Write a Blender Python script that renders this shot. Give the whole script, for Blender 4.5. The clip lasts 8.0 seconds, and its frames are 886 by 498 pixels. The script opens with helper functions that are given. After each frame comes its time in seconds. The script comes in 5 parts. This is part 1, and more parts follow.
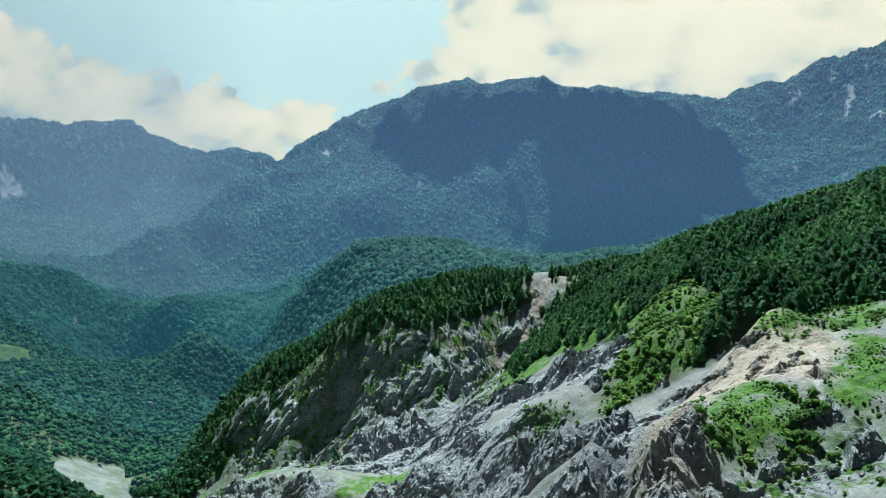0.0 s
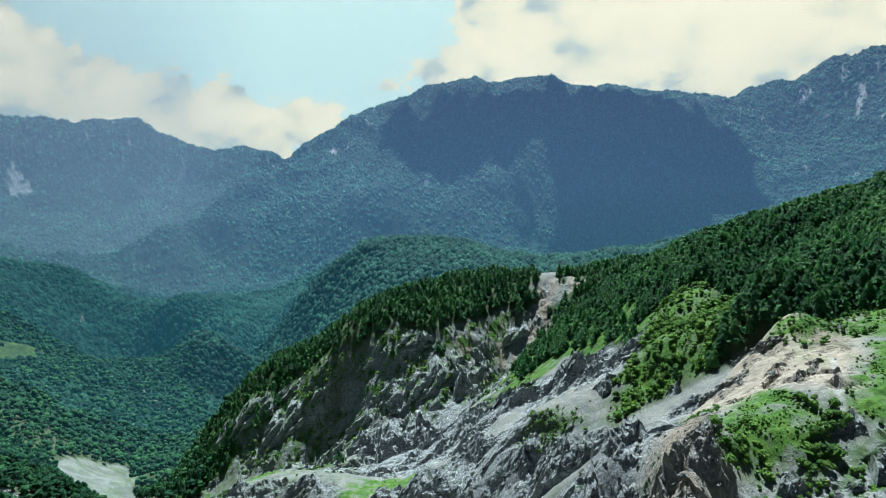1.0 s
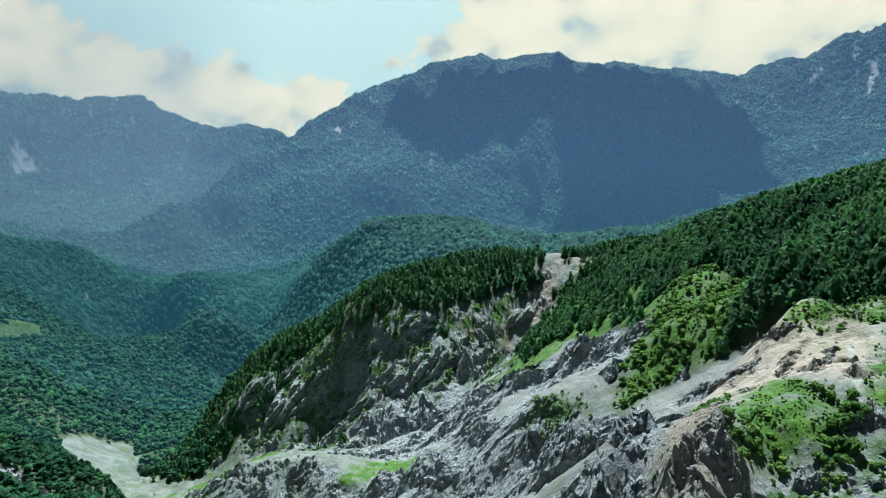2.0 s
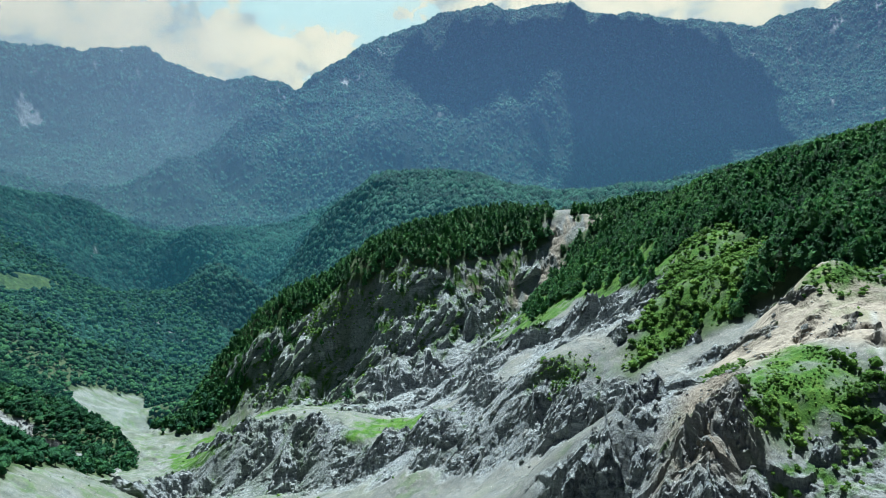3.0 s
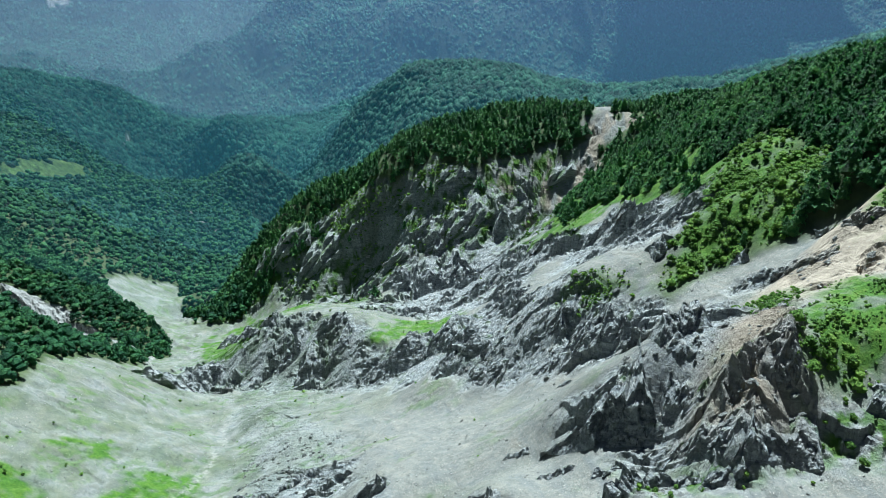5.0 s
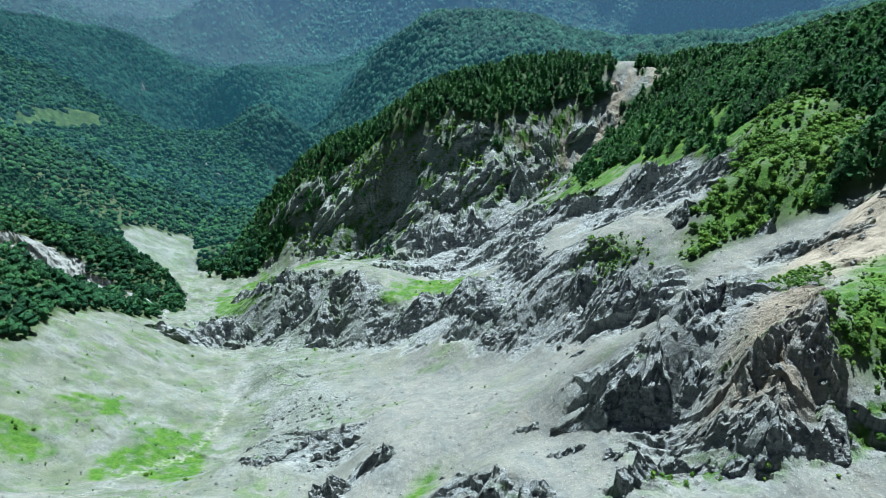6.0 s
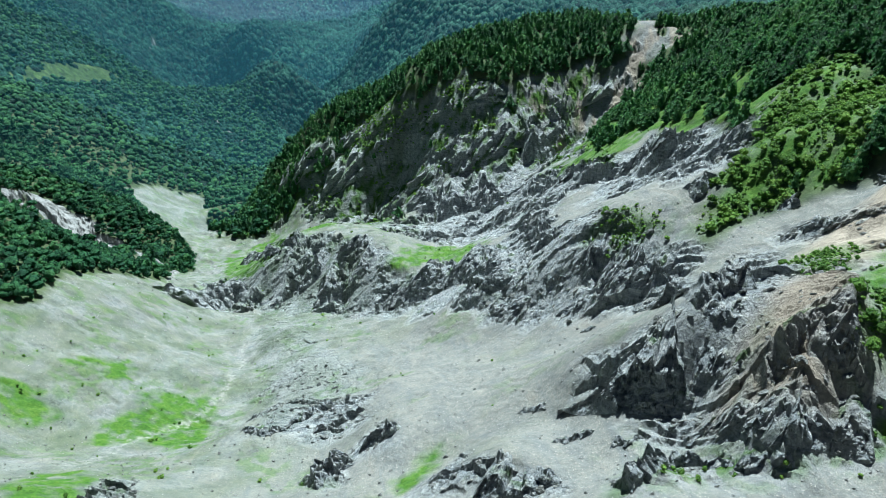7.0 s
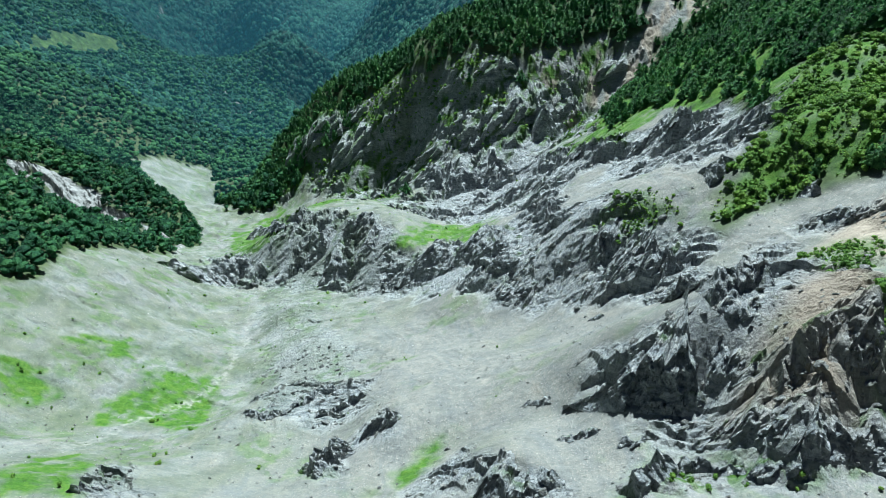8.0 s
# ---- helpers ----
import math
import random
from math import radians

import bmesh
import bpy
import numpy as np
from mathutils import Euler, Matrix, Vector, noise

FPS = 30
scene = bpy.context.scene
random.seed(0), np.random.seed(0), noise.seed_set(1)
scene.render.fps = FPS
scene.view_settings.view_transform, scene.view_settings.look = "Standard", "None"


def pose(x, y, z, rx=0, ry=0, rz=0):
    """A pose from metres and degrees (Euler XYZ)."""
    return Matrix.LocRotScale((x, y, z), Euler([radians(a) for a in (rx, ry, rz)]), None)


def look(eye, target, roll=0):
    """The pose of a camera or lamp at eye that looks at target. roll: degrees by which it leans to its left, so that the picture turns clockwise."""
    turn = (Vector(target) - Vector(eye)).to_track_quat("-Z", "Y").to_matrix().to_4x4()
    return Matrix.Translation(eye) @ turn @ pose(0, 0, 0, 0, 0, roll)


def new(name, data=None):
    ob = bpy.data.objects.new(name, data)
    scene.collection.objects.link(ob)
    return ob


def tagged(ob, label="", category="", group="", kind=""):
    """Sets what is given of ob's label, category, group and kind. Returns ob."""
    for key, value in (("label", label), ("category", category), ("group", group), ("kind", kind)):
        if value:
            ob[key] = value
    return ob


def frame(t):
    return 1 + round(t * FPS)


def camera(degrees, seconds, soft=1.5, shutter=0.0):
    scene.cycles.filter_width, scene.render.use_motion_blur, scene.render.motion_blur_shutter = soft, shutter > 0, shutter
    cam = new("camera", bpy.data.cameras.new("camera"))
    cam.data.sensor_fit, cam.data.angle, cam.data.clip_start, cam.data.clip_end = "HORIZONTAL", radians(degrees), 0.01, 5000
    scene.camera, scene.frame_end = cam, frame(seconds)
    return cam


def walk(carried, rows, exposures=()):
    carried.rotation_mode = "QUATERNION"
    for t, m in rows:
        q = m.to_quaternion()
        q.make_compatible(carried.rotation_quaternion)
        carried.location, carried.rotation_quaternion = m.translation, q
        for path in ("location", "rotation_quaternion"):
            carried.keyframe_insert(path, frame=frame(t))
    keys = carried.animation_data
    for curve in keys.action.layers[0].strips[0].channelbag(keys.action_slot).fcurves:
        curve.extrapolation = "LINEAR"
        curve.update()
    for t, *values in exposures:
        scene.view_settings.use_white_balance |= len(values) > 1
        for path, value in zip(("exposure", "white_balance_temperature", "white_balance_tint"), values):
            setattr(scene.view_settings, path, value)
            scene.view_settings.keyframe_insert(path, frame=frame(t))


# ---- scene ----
cam = camera(65.98, 8.0, soft=0.5)
EXPOSURE = [(0.0, 1.28, 5350, 1), (2.5, 1.30, 5350, 1), (4.5, 1.44, 5350, 1), (8.0, 1.44, 5350, 1)]
ROWS = [
    (0, 0, 0, 400, 82, 0.654, -0.092),
    (0.5, 0.91, 5.89, 399.83, 81.971, 0.632, 0.216),
    (1, 1.76, 11.73, 399.62, 81.893, 0.578, 0.543),
    (2.5, 3.83, 29.84, 398.79, 78.444, 0.387, 1.279),
    (3, 4.51, 36.27, 398.44, 76.361, 0.316, 1.729),
    (3.5, 5.08, 42.73, 398.27, 74.092, 0.211, 2.283),
    (4, 5.65, 49.51, 398.01, 71.818, 0.095, 3.002),
    (4.5, 6.15, 56.06, 398.13, 69.547, -0.025, 3.863),
    (6, 7.73, 75.55, 398.06, 63.489, -0.39, 6.367),
    (6.5, 8.15, 81.64, 398.03, 61.729, -0.493, 7.071),
    (7, 8.57, 87.53, 397.97, 60.086, -0.574, 7.652),
    (7.5, 8.9, 93.25, 397.96, 58.506, -0.672, 8.216),
    (8, 9.05, 98.39, 397.91, 57.771, -0.75, 8.666),
]
walk(cam, [(t, pose(x, y, z, rx, ry, rz)) for t, x, y, z, rx, ry, rz in ROWS], EXPOSURE)

# ---- daylight ----
SUN_FROM = Vector((0.06, 0.55, 1.0)).normalized()
world = bpy.data.worlds.new("sky")
scene.world = world
world.use_nodes = True


class Nodes:
    """Short hand for building node trees."""

    def __init__(self, tree):
        self.tree = tree
        tree.nodes.clear()

    def add(self, kind, **given):
        node = self.tree.nodes.new(kind)
        for key, value in given.items():
            if key in NODE_FIELDS:
                NODE_FIELDS[key](node, value)
            else:
                self.put(node.inputs[key.replace("_", " ")], value)
        return node

    def put(self, socket, value):
        if isinstance(value, bpy.types.NodeSocket):
            self.tree.links.new(value, socket)
        else:
            socket.default_value = value

    def math(self, op, a, b=0.0, c=0.0, clamp=False):
        node = self.tree.nodes.new("ShaderNodeMath")
        node.operation, node.use_clamp = op, clamp
        for socket, value in zip(node.inputs, (a, b, c)):
            self.put(socket, value)
        return node.outputs[0]

    def mix(self, factor, a, b, blend="MIX"):
        node = self.tree.nodes.new("ShaderNodeMix")
        node.data_type, node.blend_type = "RGBA", blend
        self.put(node.inputs[0], factor)
        self.put(node.inputs[6], a)
        self.put(node.inputs[7], b)
        return node.outputs[2]

    def ramp(self, value, *stops):
        node = self.tree.nodes.new("ShaderNodeValToRGB")
        self.put(node.inputs[0], value)
        while len(node.color_ramp.elements) < len(stops):
            node.color_ramp.elements.new(0.5)
        for element, (at, colour) in zip(node.color_ramp.elements, stops):
            element.position = at
            element.color = colour if len(colour) == 4 else (*colour, 1)
        return node.outputs[0]

    def noise(self, where, scale, detail=4.0, rough=0.55, distortion=0.0):
        node = self.tree.nodes.new("ShaderNodeTexNoise")
        for key, value in (("Vector", where), ("Scale", scale), ("Detail", detail), ("Roughness", rough), ("Distortion", distortion)):
            self.put(node.inputs[key], value)
        return node.outputs[0]

    def link(self, a, b):
        self.tree.links.new(a, b)


def set_operation(node, value):
    node.operation = value


def set_attribute(node, value):
    node.attribute_name = value


NODE_FIELDS = {"operation": set_operation, "attribute_name": set_attribute}


def build_sky():
    """Clear sky with banks of cumulus over the far ranges, drawn by direction."""
    n = Nodes(world.node_tree)
    sky = n.tree.nodes.new("ShaderNodeTexSky")
    sky.sky_type, sky.sun_disc = "NISHITA", False
    sky.sun_elevation = math.asin(SUN_FROM.z)
    sky.sun_rotation = math.atan2(SUN_FROM.x, SUN_FROM.y)
    sky.altitude, sky.air_density, sky.dust_density, sky.ozone_density = 1500, 1.0, 1.2, 1.0
    air = n.mix(1.0, sky.outputs[0], (0.0010, 0.0029, 0.0080, 1), "MULTIPLY")
    way = n.add("ShaderNodeTexCoord").outputs["Generated"]
    stretched = n.add("ShaderNodeVectorMath", operation="MULTIPLY")
    n.put(stretched.inputs[0], way)
    n.put(stretched.inputs[1], (1.0, 1.0, 1.35))
    body = n.noise(stretched.outputs[0], 9.0, 10.0, 0.58, 0.15)
    fine = n.noise(stretched.outputs[0], 26.0, 8.0, 0.62, 0.2)
    # banks of cloud: azimuth, elevation, width, height (degrees), strength
    cover = None
    for az, el, wide, high, much in CLOUD_BANKS:
        a, e = radians(az), radians(el)
        mid = Vector((math.sin(a) * math.cos(e), math.cos(a) * math.cos(e), math.sin(e)))
        side, up = Vector((math.cos(a), -math.sin(a), 0)), Vector((-math.sin(a) * math.sin(e), -math.cos(a) * math.sin(e), math.cos(e)))
        dots = []
        for axis in (side, up, mid):
            dot = n.add("ShaderNodeVectorMath", operation="DOT_PRODUCT")
            n.put(dot.inputs[0], way)
            n.put(dot.inputs[1], axis)
            dots.append(dot.outputs["Value"])
        dx = n.math("DIVIDE", dots[0], math.sin(radians(wide)))
        dy = n.math("DIVIDE", dots[1], math.sin(radians(high)))
        far = n.math("ADD", n.math("MULTIPLY", dx, dx), n.math("MULTIPLY", dy, dy))
        blob = n.math("MULTIPLY", n.math("EXPONENT", n.math("MULTIPLY", far, -1.0)), much)
        blob = n.math("MULTIPLY", blob, n.math("GREATER_THAN", dots[2], 0.0))
        cover = blob if cover is None else n.math("ADD", cover, blob)
    shape = n.math("ADD", n.math("MULTIPLY", n.math("SUBTRACT", body, 0.5), 2.4), n.math("MULTIPLY", n.math("SUBTRACT", fine, 0.5), 1.9))
    ahead = n.add("ShaderNodeVectorMath", operation="DOT_PRODUCT")
    n.put(ahead.inputs[0], way)
    n.put(ahead.inputs[1], Vector((0, 1, 0)))
    open_sky = n.ramp(ahead.outputs["Value"], (0.35, (1, 1, 1)), (0.72, (0, 0, 0)))
    density = n.math("SUBTRACT", n.math("ADD", cover, shape), n.math("MULTIPLY", open_sky, 2.0))
    alpha = n.ramp(density, (0.40, (0, 0, 0)), (0.455, (1, 1, 1)))
    veil = n.ramp(density, (0.10, (0, 0, 0)), (0.5, (0.25, 0.25, 0.25)))
    alpha = n.math("MAXIMUM", alpha, veil)
    thick = n.math("ADD", n.math("MULTIPLY_ADD", n.noise(stretched.outputs[0], 15.0, 10.0, 0.60, 0.25), 2.1, -0.55), n.math("MULTIPLY", density, 0.18))
    tone = n.ramp(thick, (0.30, (0.2802, 0.2786, 0.2162)), (0.42, (0.3525, 0.3316, 0.2366)), (0.52, (0.4519, 0.3847, 0.2448)), (0.64, (0.5241, 0.4289, 0.257)), (0.85, (0.5785, 0.4643, 0.2773)))
    glow = n.add("ShaderNodeVectorMath", operation="DOT_PRODUCT")
    n.put(glow.inputs[0], way)
    n.put(glow.inputs[1], Vector((-0.05, 0.98, 0.19)).normalized())
    pale = n.ramp(glow.outputs["Value"], (0.55, (0, 0, 0)), (0.95, (1, 1, 1)))
    air = n.mix(pale, air, (0.375, 0.43, 0.34, 1))
    both = n.mix(alpha, air, tone)
    back = n.add("ShaderNodeBackground", Color=both, Strength=1.0)
    out = n.tree.nodes.new("ShaderNodeOutputWorld")
    n.link(back.outputs[0], out.inputs[0])


CLOUD_BANKS = [
    (-31, 5.2, 9, 4.2, 0.95), (-22, 3.0, 10, 3.2, 0.95), (-38, 10, 6, 4.5, 1.0), (-14, 1.8, 8, 2.2, 0.85),
    (6, 8.5, 8, 5.5, 0.95), (18, 9, 14, 6, 1.1), (31, 11, 14, 7, 1.1), (-3, 5, 5, 2.0, 0.55),
    (-17, 10, 11, 2.8, -0.75), (-8, 7, 4, 3, -0.4), (180, 40, 60, 45, -1.2), (90, 50, 50, 40, -0.8), (-90, 50, 50, 40, -0.8),
]
build_sky()

sun = bpy.data.lights.new("sun", "SUN")
sun.energy, sun.angle, sun.color = 5.0, radians(0.6), (1.0, 0.95, 0.86)
sun_ob = new("sun", sun)
sun_ob.matrix_world = look(SUN_FROM * 900, (0, 0, 0))


# ---- materials ----
def material(name):
    m = bpy.data.materials.new(name)
    m.use_nodes = True
    return m, Nodes(m.node_tree)


def finish(n, colour, rough=0.9, bump=None, strength=0.5, distance=1.0, **more):
    shader = n.add("ShaderNodeBsdfPrincipled", Base_Color=colour, Roughness=rough, **more)
    shader.inputs["Specular IOR Level"].default_value = 0.2
    if bump is not None:
        b = n.add("ShaderNodeBump", Height=bump, Strength=strength, Distance=distance)
        n.link(b.outputs[0], shader.inputs["Normal"])
    out = n.tree.nodes.new("ShaderNodeOutputMaterial")
    n.link(shader.outputs[0], out.inputs[0])
    return shader


def mask(n, name):
    return n.add("ShaderNodeAttribute", attribute_name=name).outputs["Fac"]


def place(n):
    return n.add("ShaderNodeTexCoord").outputs["Object"]


def stretch(n, where, by):
    node = n.add("ShaderNodeVectorMath", operation="MULTIPLY")
    n.put(node.inputs[0], where)
    n.put(node.inputs[1], by)
    return node.outputs[0]


def along_fall(n, where, across, down, rise):
    """Coordinates drawn out down the fall of the debris slope."""
    parts = []
    for axis, scale in (((0.94, 0.34, 0), across), ((-0.34, 0.94, 0), down), ((0, 0, 1), rise)):
        dot = n.add("ShaderNodeVectorMath", operation="DOT_PRODUCT")
        n.put(dot.inputs[0], where)
        n.put(dot.inputs[1], axis)
        parts.append(n.math("MULTIPLY", dot.outputs["Value"], scale))
    return n.add("ShaderNodeCombineXYZ", X=parts[0], Y=parts[1], Z=parts[2]).outputs[0]


def ground_material(name, world_place=False):
    """Broken slate, scree, clay, turf and forest floor, told apart by the ground's own cover masks."""
    m, n = material(name)
    p = n.add("ShaderNodeNewGeometry").outputs["Position"] if world_place else place(n)
    big, mid = n.noise(p, 0.018, 5.0, 0.6), n.noise(p, 0.09, 6.0, 0.68)
    small, grit = n.noise(p, 0.42, 5.0, 0.72), n.noise(p, 1.15, 4.0, 0.75)
    streak = n.noise(along_fall(n, p, 0.13, 0.020, 0.05), 1.0, 7.0, 0.68, 0.6)
    gravel = n.noise(p, 2.6, 3.0, 0.7)
    scree = n.ramp(n.math("ADD", n.math("MULTIPLY", mid, 0.55), n.math("MULTIPLY", small, 0.45)),
                   (0.34, (0.09337, 0.09923, 0.09598)), (0.46, (0.1366, 0.1412, 0.1295)), (0.57, (0.173, 0.1728, 0.1535)), (0.70, (0.2292, 0.2225, 0.1904)))
    scree = n.mix(n.ramp(streak, (0.50, (0, 0, 0)), (0.66, (0.7, 0.7, 0.7))), scree, (0.1097, 0.1224, 0.1256, 1))
    scree = n.mix(n.ramp(streak, (0.28, (0.55, 0.55, 0.55)), (0.42, (0, 0, 0))), scree, (0.2372, 0.2171, 0.1763, 1))
    scree = n.mix(n.math("MULTIPLY", n.ramp(big, (0.54, (0, 0, 0)), (0.66, (1, 1, 1))), 0.45), scree, (0.128, 0.140, 0.098, 1))
    scree = n.mix(n.ramp(grit, (0.36, (0.7, 0.7, 0.7)), (0.44, (0, 0, 0))), scree, (0.08835, 0.0966, 0.0946, 1))
    scree = n.mix(n.ramp(grit, (0.58, (0, 0, 0)), (0.66, (0.75, 0.75, 0.75))), scree, (0.3348, 0.322, 0.2752, 1))
    scree = n.mix(n.ramp(gravel, (0.40, (0.55, 0.55, 0.55)), (0.50, (0, 0, 0))), scree, (0.1163, 0.1242, 0.1204, 1))
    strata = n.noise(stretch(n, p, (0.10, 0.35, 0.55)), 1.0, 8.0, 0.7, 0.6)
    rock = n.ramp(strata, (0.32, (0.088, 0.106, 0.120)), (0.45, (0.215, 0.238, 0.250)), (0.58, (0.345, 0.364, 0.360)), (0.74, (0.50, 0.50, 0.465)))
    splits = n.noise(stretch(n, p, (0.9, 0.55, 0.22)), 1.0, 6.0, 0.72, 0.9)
    # Shade in clefts is painted dark, raised edges pale, by the relief's noise.
    cleft_shade = n.ramp(splits, (0.36, (0.85, 0.85, 0.85)), (0.45, (0, 0, 0)))
    rock = n.mix(cleft_shade, rock, (0.045, 0.055, 0.065, 1))
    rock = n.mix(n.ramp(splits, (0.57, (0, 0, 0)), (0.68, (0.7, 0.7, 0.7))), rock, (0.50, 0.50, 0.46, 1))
    rock = n.mix(n.ramp(small, (0.55, (0, 0, 0)), (0.72, (0.6, 0.6, 0.6))), rock, (0.13, 0.16, 0.075, 1))
    clay = n.ramp(small, (0.30, (0.180, 0.155, 0.122)), (0.70, (0.315, 0.275, 0.218)))
    turf = n.ramp(n.math("ADD", n.math("MULTIPLY", mid, 0.35), n.math("ADD", n.math("MULTIPLY", small, 0.35), n.math("MULTIPLY", grit, 0.30))),
                  (0.36, (0.018, 0.048, 0.007)), (0.47, (0.040, 0.098, 0.011)), (0.56, (0.066, 0.126, 0.016)), (0.66, (0.120, 0.155, 0.036)))
    wood = n.ramp(mid, (0.35, (0.026, 0.042, 0.018)), (0.65, (0.062, 0.084, 0.036)))
    pale = n.ramp(n.math("ADD", n.math("MULTIPLY", small, 0.5), n.math("MULTIPLY", mid, 0.5)), (0.36, (0.12, 0.125, 0.12)), (0.50, (0.27, 0.27, 0.25)), (0.64, (0.42, 0.41, 0.38)))
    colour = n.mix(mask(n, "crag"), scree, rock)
    colour = n.mix(mask(n, "clay"), colour, clay)
    colour = n.mix(mask(n, "wood"), colour, wood)
    colour = n.mix(mask(n, "turf"), colour, turf)
    colour = n.mix(mask(n, "pale"), colour, pale)
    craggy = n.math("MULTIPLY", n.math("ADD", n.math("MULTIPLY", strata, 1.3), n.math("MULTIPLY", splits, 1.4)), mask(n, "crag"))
    relief = n.math("ADD", craggy, n.math("ADD", n.math("MULTIPLY", small, 0.35), n.math("ADD", n.math("MULTIPLY", grit, 0.22), n.math("MULTIPLY", gravel, 0.12))))
    finish(n, colour, 0.93, relief, 1.0, 1.5)
    return m


def far_material():
    """Closed forest canopy on the distant slopes, with bare scars."""
    m, n = material("far_forest")
    p = place(n)
    crowns = n.add("ShaderNodeTexVoronoi", Vector=p, Scale=0.075, Randomness=1.0)
    twigs = n.noise(p, 0.21, 4.0, 0.7)
    stand, patch = n.noise(p, 0.0065, 5.0, 0.6), n.noise(p, 0.035, 4.0, 0.6)
    tone = n.math("ADD", n.math("MULTIPLY", stand, 0.6), n.math("MULTIPLY", patch, 0.4))
    # Dark base tone and crown gaps put the canopy's own shade into colour.
    wood = n.ramp(tone, (0.36, (0.006, 0.018, 0.012)), (0.52, (0.011, 0.030, 0.018)), (0.68, (0.020, 0.046, 0.026)))
    wood = n.mix(n.math("MULTIPLY", crowns.outputs["Distance"], 0.075, clamp=True), wood, (0.010, 0.022, 0.012, 1))
    scar = n.ramp(twigs, (0.32, (0.09, 0.095, 0.09)), (0.50, (0.28, 0.28, 0.265)), (0.68, (0.56, 0.55, 0.52)))
    turf = n.ramp(patch, (0.30, (0.06, 0.12, 0.025)), (0.70, (0.15, 0.22, 0.06)))
    colour = n.mix(mask(n, "turf"), wood, turf)
    colour = n.mix(mask(n, "pale"), colour, scar)
    height = n.math("SUBTRACT", n.math("MULTIPLY", twigs, 0.5), n.math("MULTIPLY", crowns.outputs["Distance"], 0.09))
    finish(n, colour, 0.95, height, 1.0, 9.0)
    return m


def leaf_material(name, dark, lit, warm, leaf=0.8):
    """Foliage: tone varies from crown to crown and from spray to spray, with a ragged leafy relief."""
    m, n = material(name)
    geometry = n.add("ShaderNodeNewGeometry")
    p = geometry.outputs["Position"]
    own, sprays, leaves = n.noise(p, 0.07 * leaf, 3.0, 0.6), n.noise(p, 0.62 * leaf, 4.0, 0.7), n.noise(p, 1.9 * leaf, 4.0, 0.75)
    stand = n.noise(p, 0.02 * leaf, 4.0, 0.6)
    t = n.math("ADD", n.math("MULTIPLY", geometry.outputs["Random Per Island"], 0.20), n.math("MULTIPLY_ADD", n.math("ADD", own, n.math("MULTIPLY", stand, 1.2)), 0.42, -0.20))
    t = n.math("ADD", t, n.math("MULTIPLY", n.math("ADD", sprays, leaves), 0.42))
    # Colour darkens where the relief is low, painting shade between leaves.
    colour = n.ramp(t, (0.62, dark), (0.78, lit), (0.96, warm))
    rise = n.math("ADD", sprays, n.math("MULTIPLY", leaves, 0.6))
    bump = n.add("ShaderNodeBump", Height=rise, Strength=1.0, Distance=1.5 / leaf)
    shader = n.add("ShaderNodeBsdfPrincipled", Base_Color=colour, Roughness=0.7, Normal=bump.outputs[0])
    shader.inputs["Specular IOR Level"].default_value = 0.2
    through_leaf = n.add("ShaderNodeBsdfTranslucent", Color=colour, Normal=bump.outputs[0])
    both = n.add("ShaderNodeMixShader", Fac=0.36)
    n.link(shader.outputs[0], both.inputs[1])
    n.link(through_leaf.outputs[0], both.inputs[2])
    out = n.tree.nodes.new("ShaderNodeOutputMaterial")
    n.link(both.outputs[0], out.inputs[0])
    return m


def stone_material(name, dark, mid_tone, light):
    m, n = material(name)
    p = n.add("ShaderNodeNewGeometry").outputs["Position"]
    own = n.add("ShaderNodeObjectInfo").outputs["Random"]
    island = n.add("ShaderNodeNewGeometry").outputs["Random Per Island"]
    strata = n.noise(stretch(n, p, (0.12, 0.35, 0.6)), 1.0, 8.0, 0.7, 0.5)
    t = n.math("ADD", strata, n.math("MULTIPLY", n.math("SUBTRACT", n.math("ADD", own, island), 1.0), 0.10))
    colour = n.ramp(t, (0.32, dark), (0.52, mid_tone), (0.72, light))
    lichen = n.noise(p, 0.7, 4.0, 0.7)
    colour = n.mix(n.ramp(lichen, (0.56, (0, 0, 0)), (0.72, (0.7, 0.7, 0.7))), colour, (0.12, 0.155, 0.07, 1))
    crack = n.noise(p, 0.32, 8.0, 0.75, 0.8)
    finish(n, colour, 0.9, n.math("ADD", n.math("MULTIPLY", strata, 1.2), n.math("ADD", n.math("MULTIPLY", lichen, 0.5), n.math("MULTIPLY", crack, 1.6))), 1.0, 2.4)
    return m


def bark_material():
    m, n = material("bark")
    colour = n.ramp(n.noise(stretch(n, place(n), (3, 3, 0.6)), 1.0, 4.0, 0.6), (0.3, (0.05, 0.04, 0.03)), (0.7, (0.16, 0.13, 0.10)))
    finish(n, colour, 0.9)
    return m


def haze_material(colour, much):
    """A thin see-through sheet whose tint stands in for sunlit haze."""
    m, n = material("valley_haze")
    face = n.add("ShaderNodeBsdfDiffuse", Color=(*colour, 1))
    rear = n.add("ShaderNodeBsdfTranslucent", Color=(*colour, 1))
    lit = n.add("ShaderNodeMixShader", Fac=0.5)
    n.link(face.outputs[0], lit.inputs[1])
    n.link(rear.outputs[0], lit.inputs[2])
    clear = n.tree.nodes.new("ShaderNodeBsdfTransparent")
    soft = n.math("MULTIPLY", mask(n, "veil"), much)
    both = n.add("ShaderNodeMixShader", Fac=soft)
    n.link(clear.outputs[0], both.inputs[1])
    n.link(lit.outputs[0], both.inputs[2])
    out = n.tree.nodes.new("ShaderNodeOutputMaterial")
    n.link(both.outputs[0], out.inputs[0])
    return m


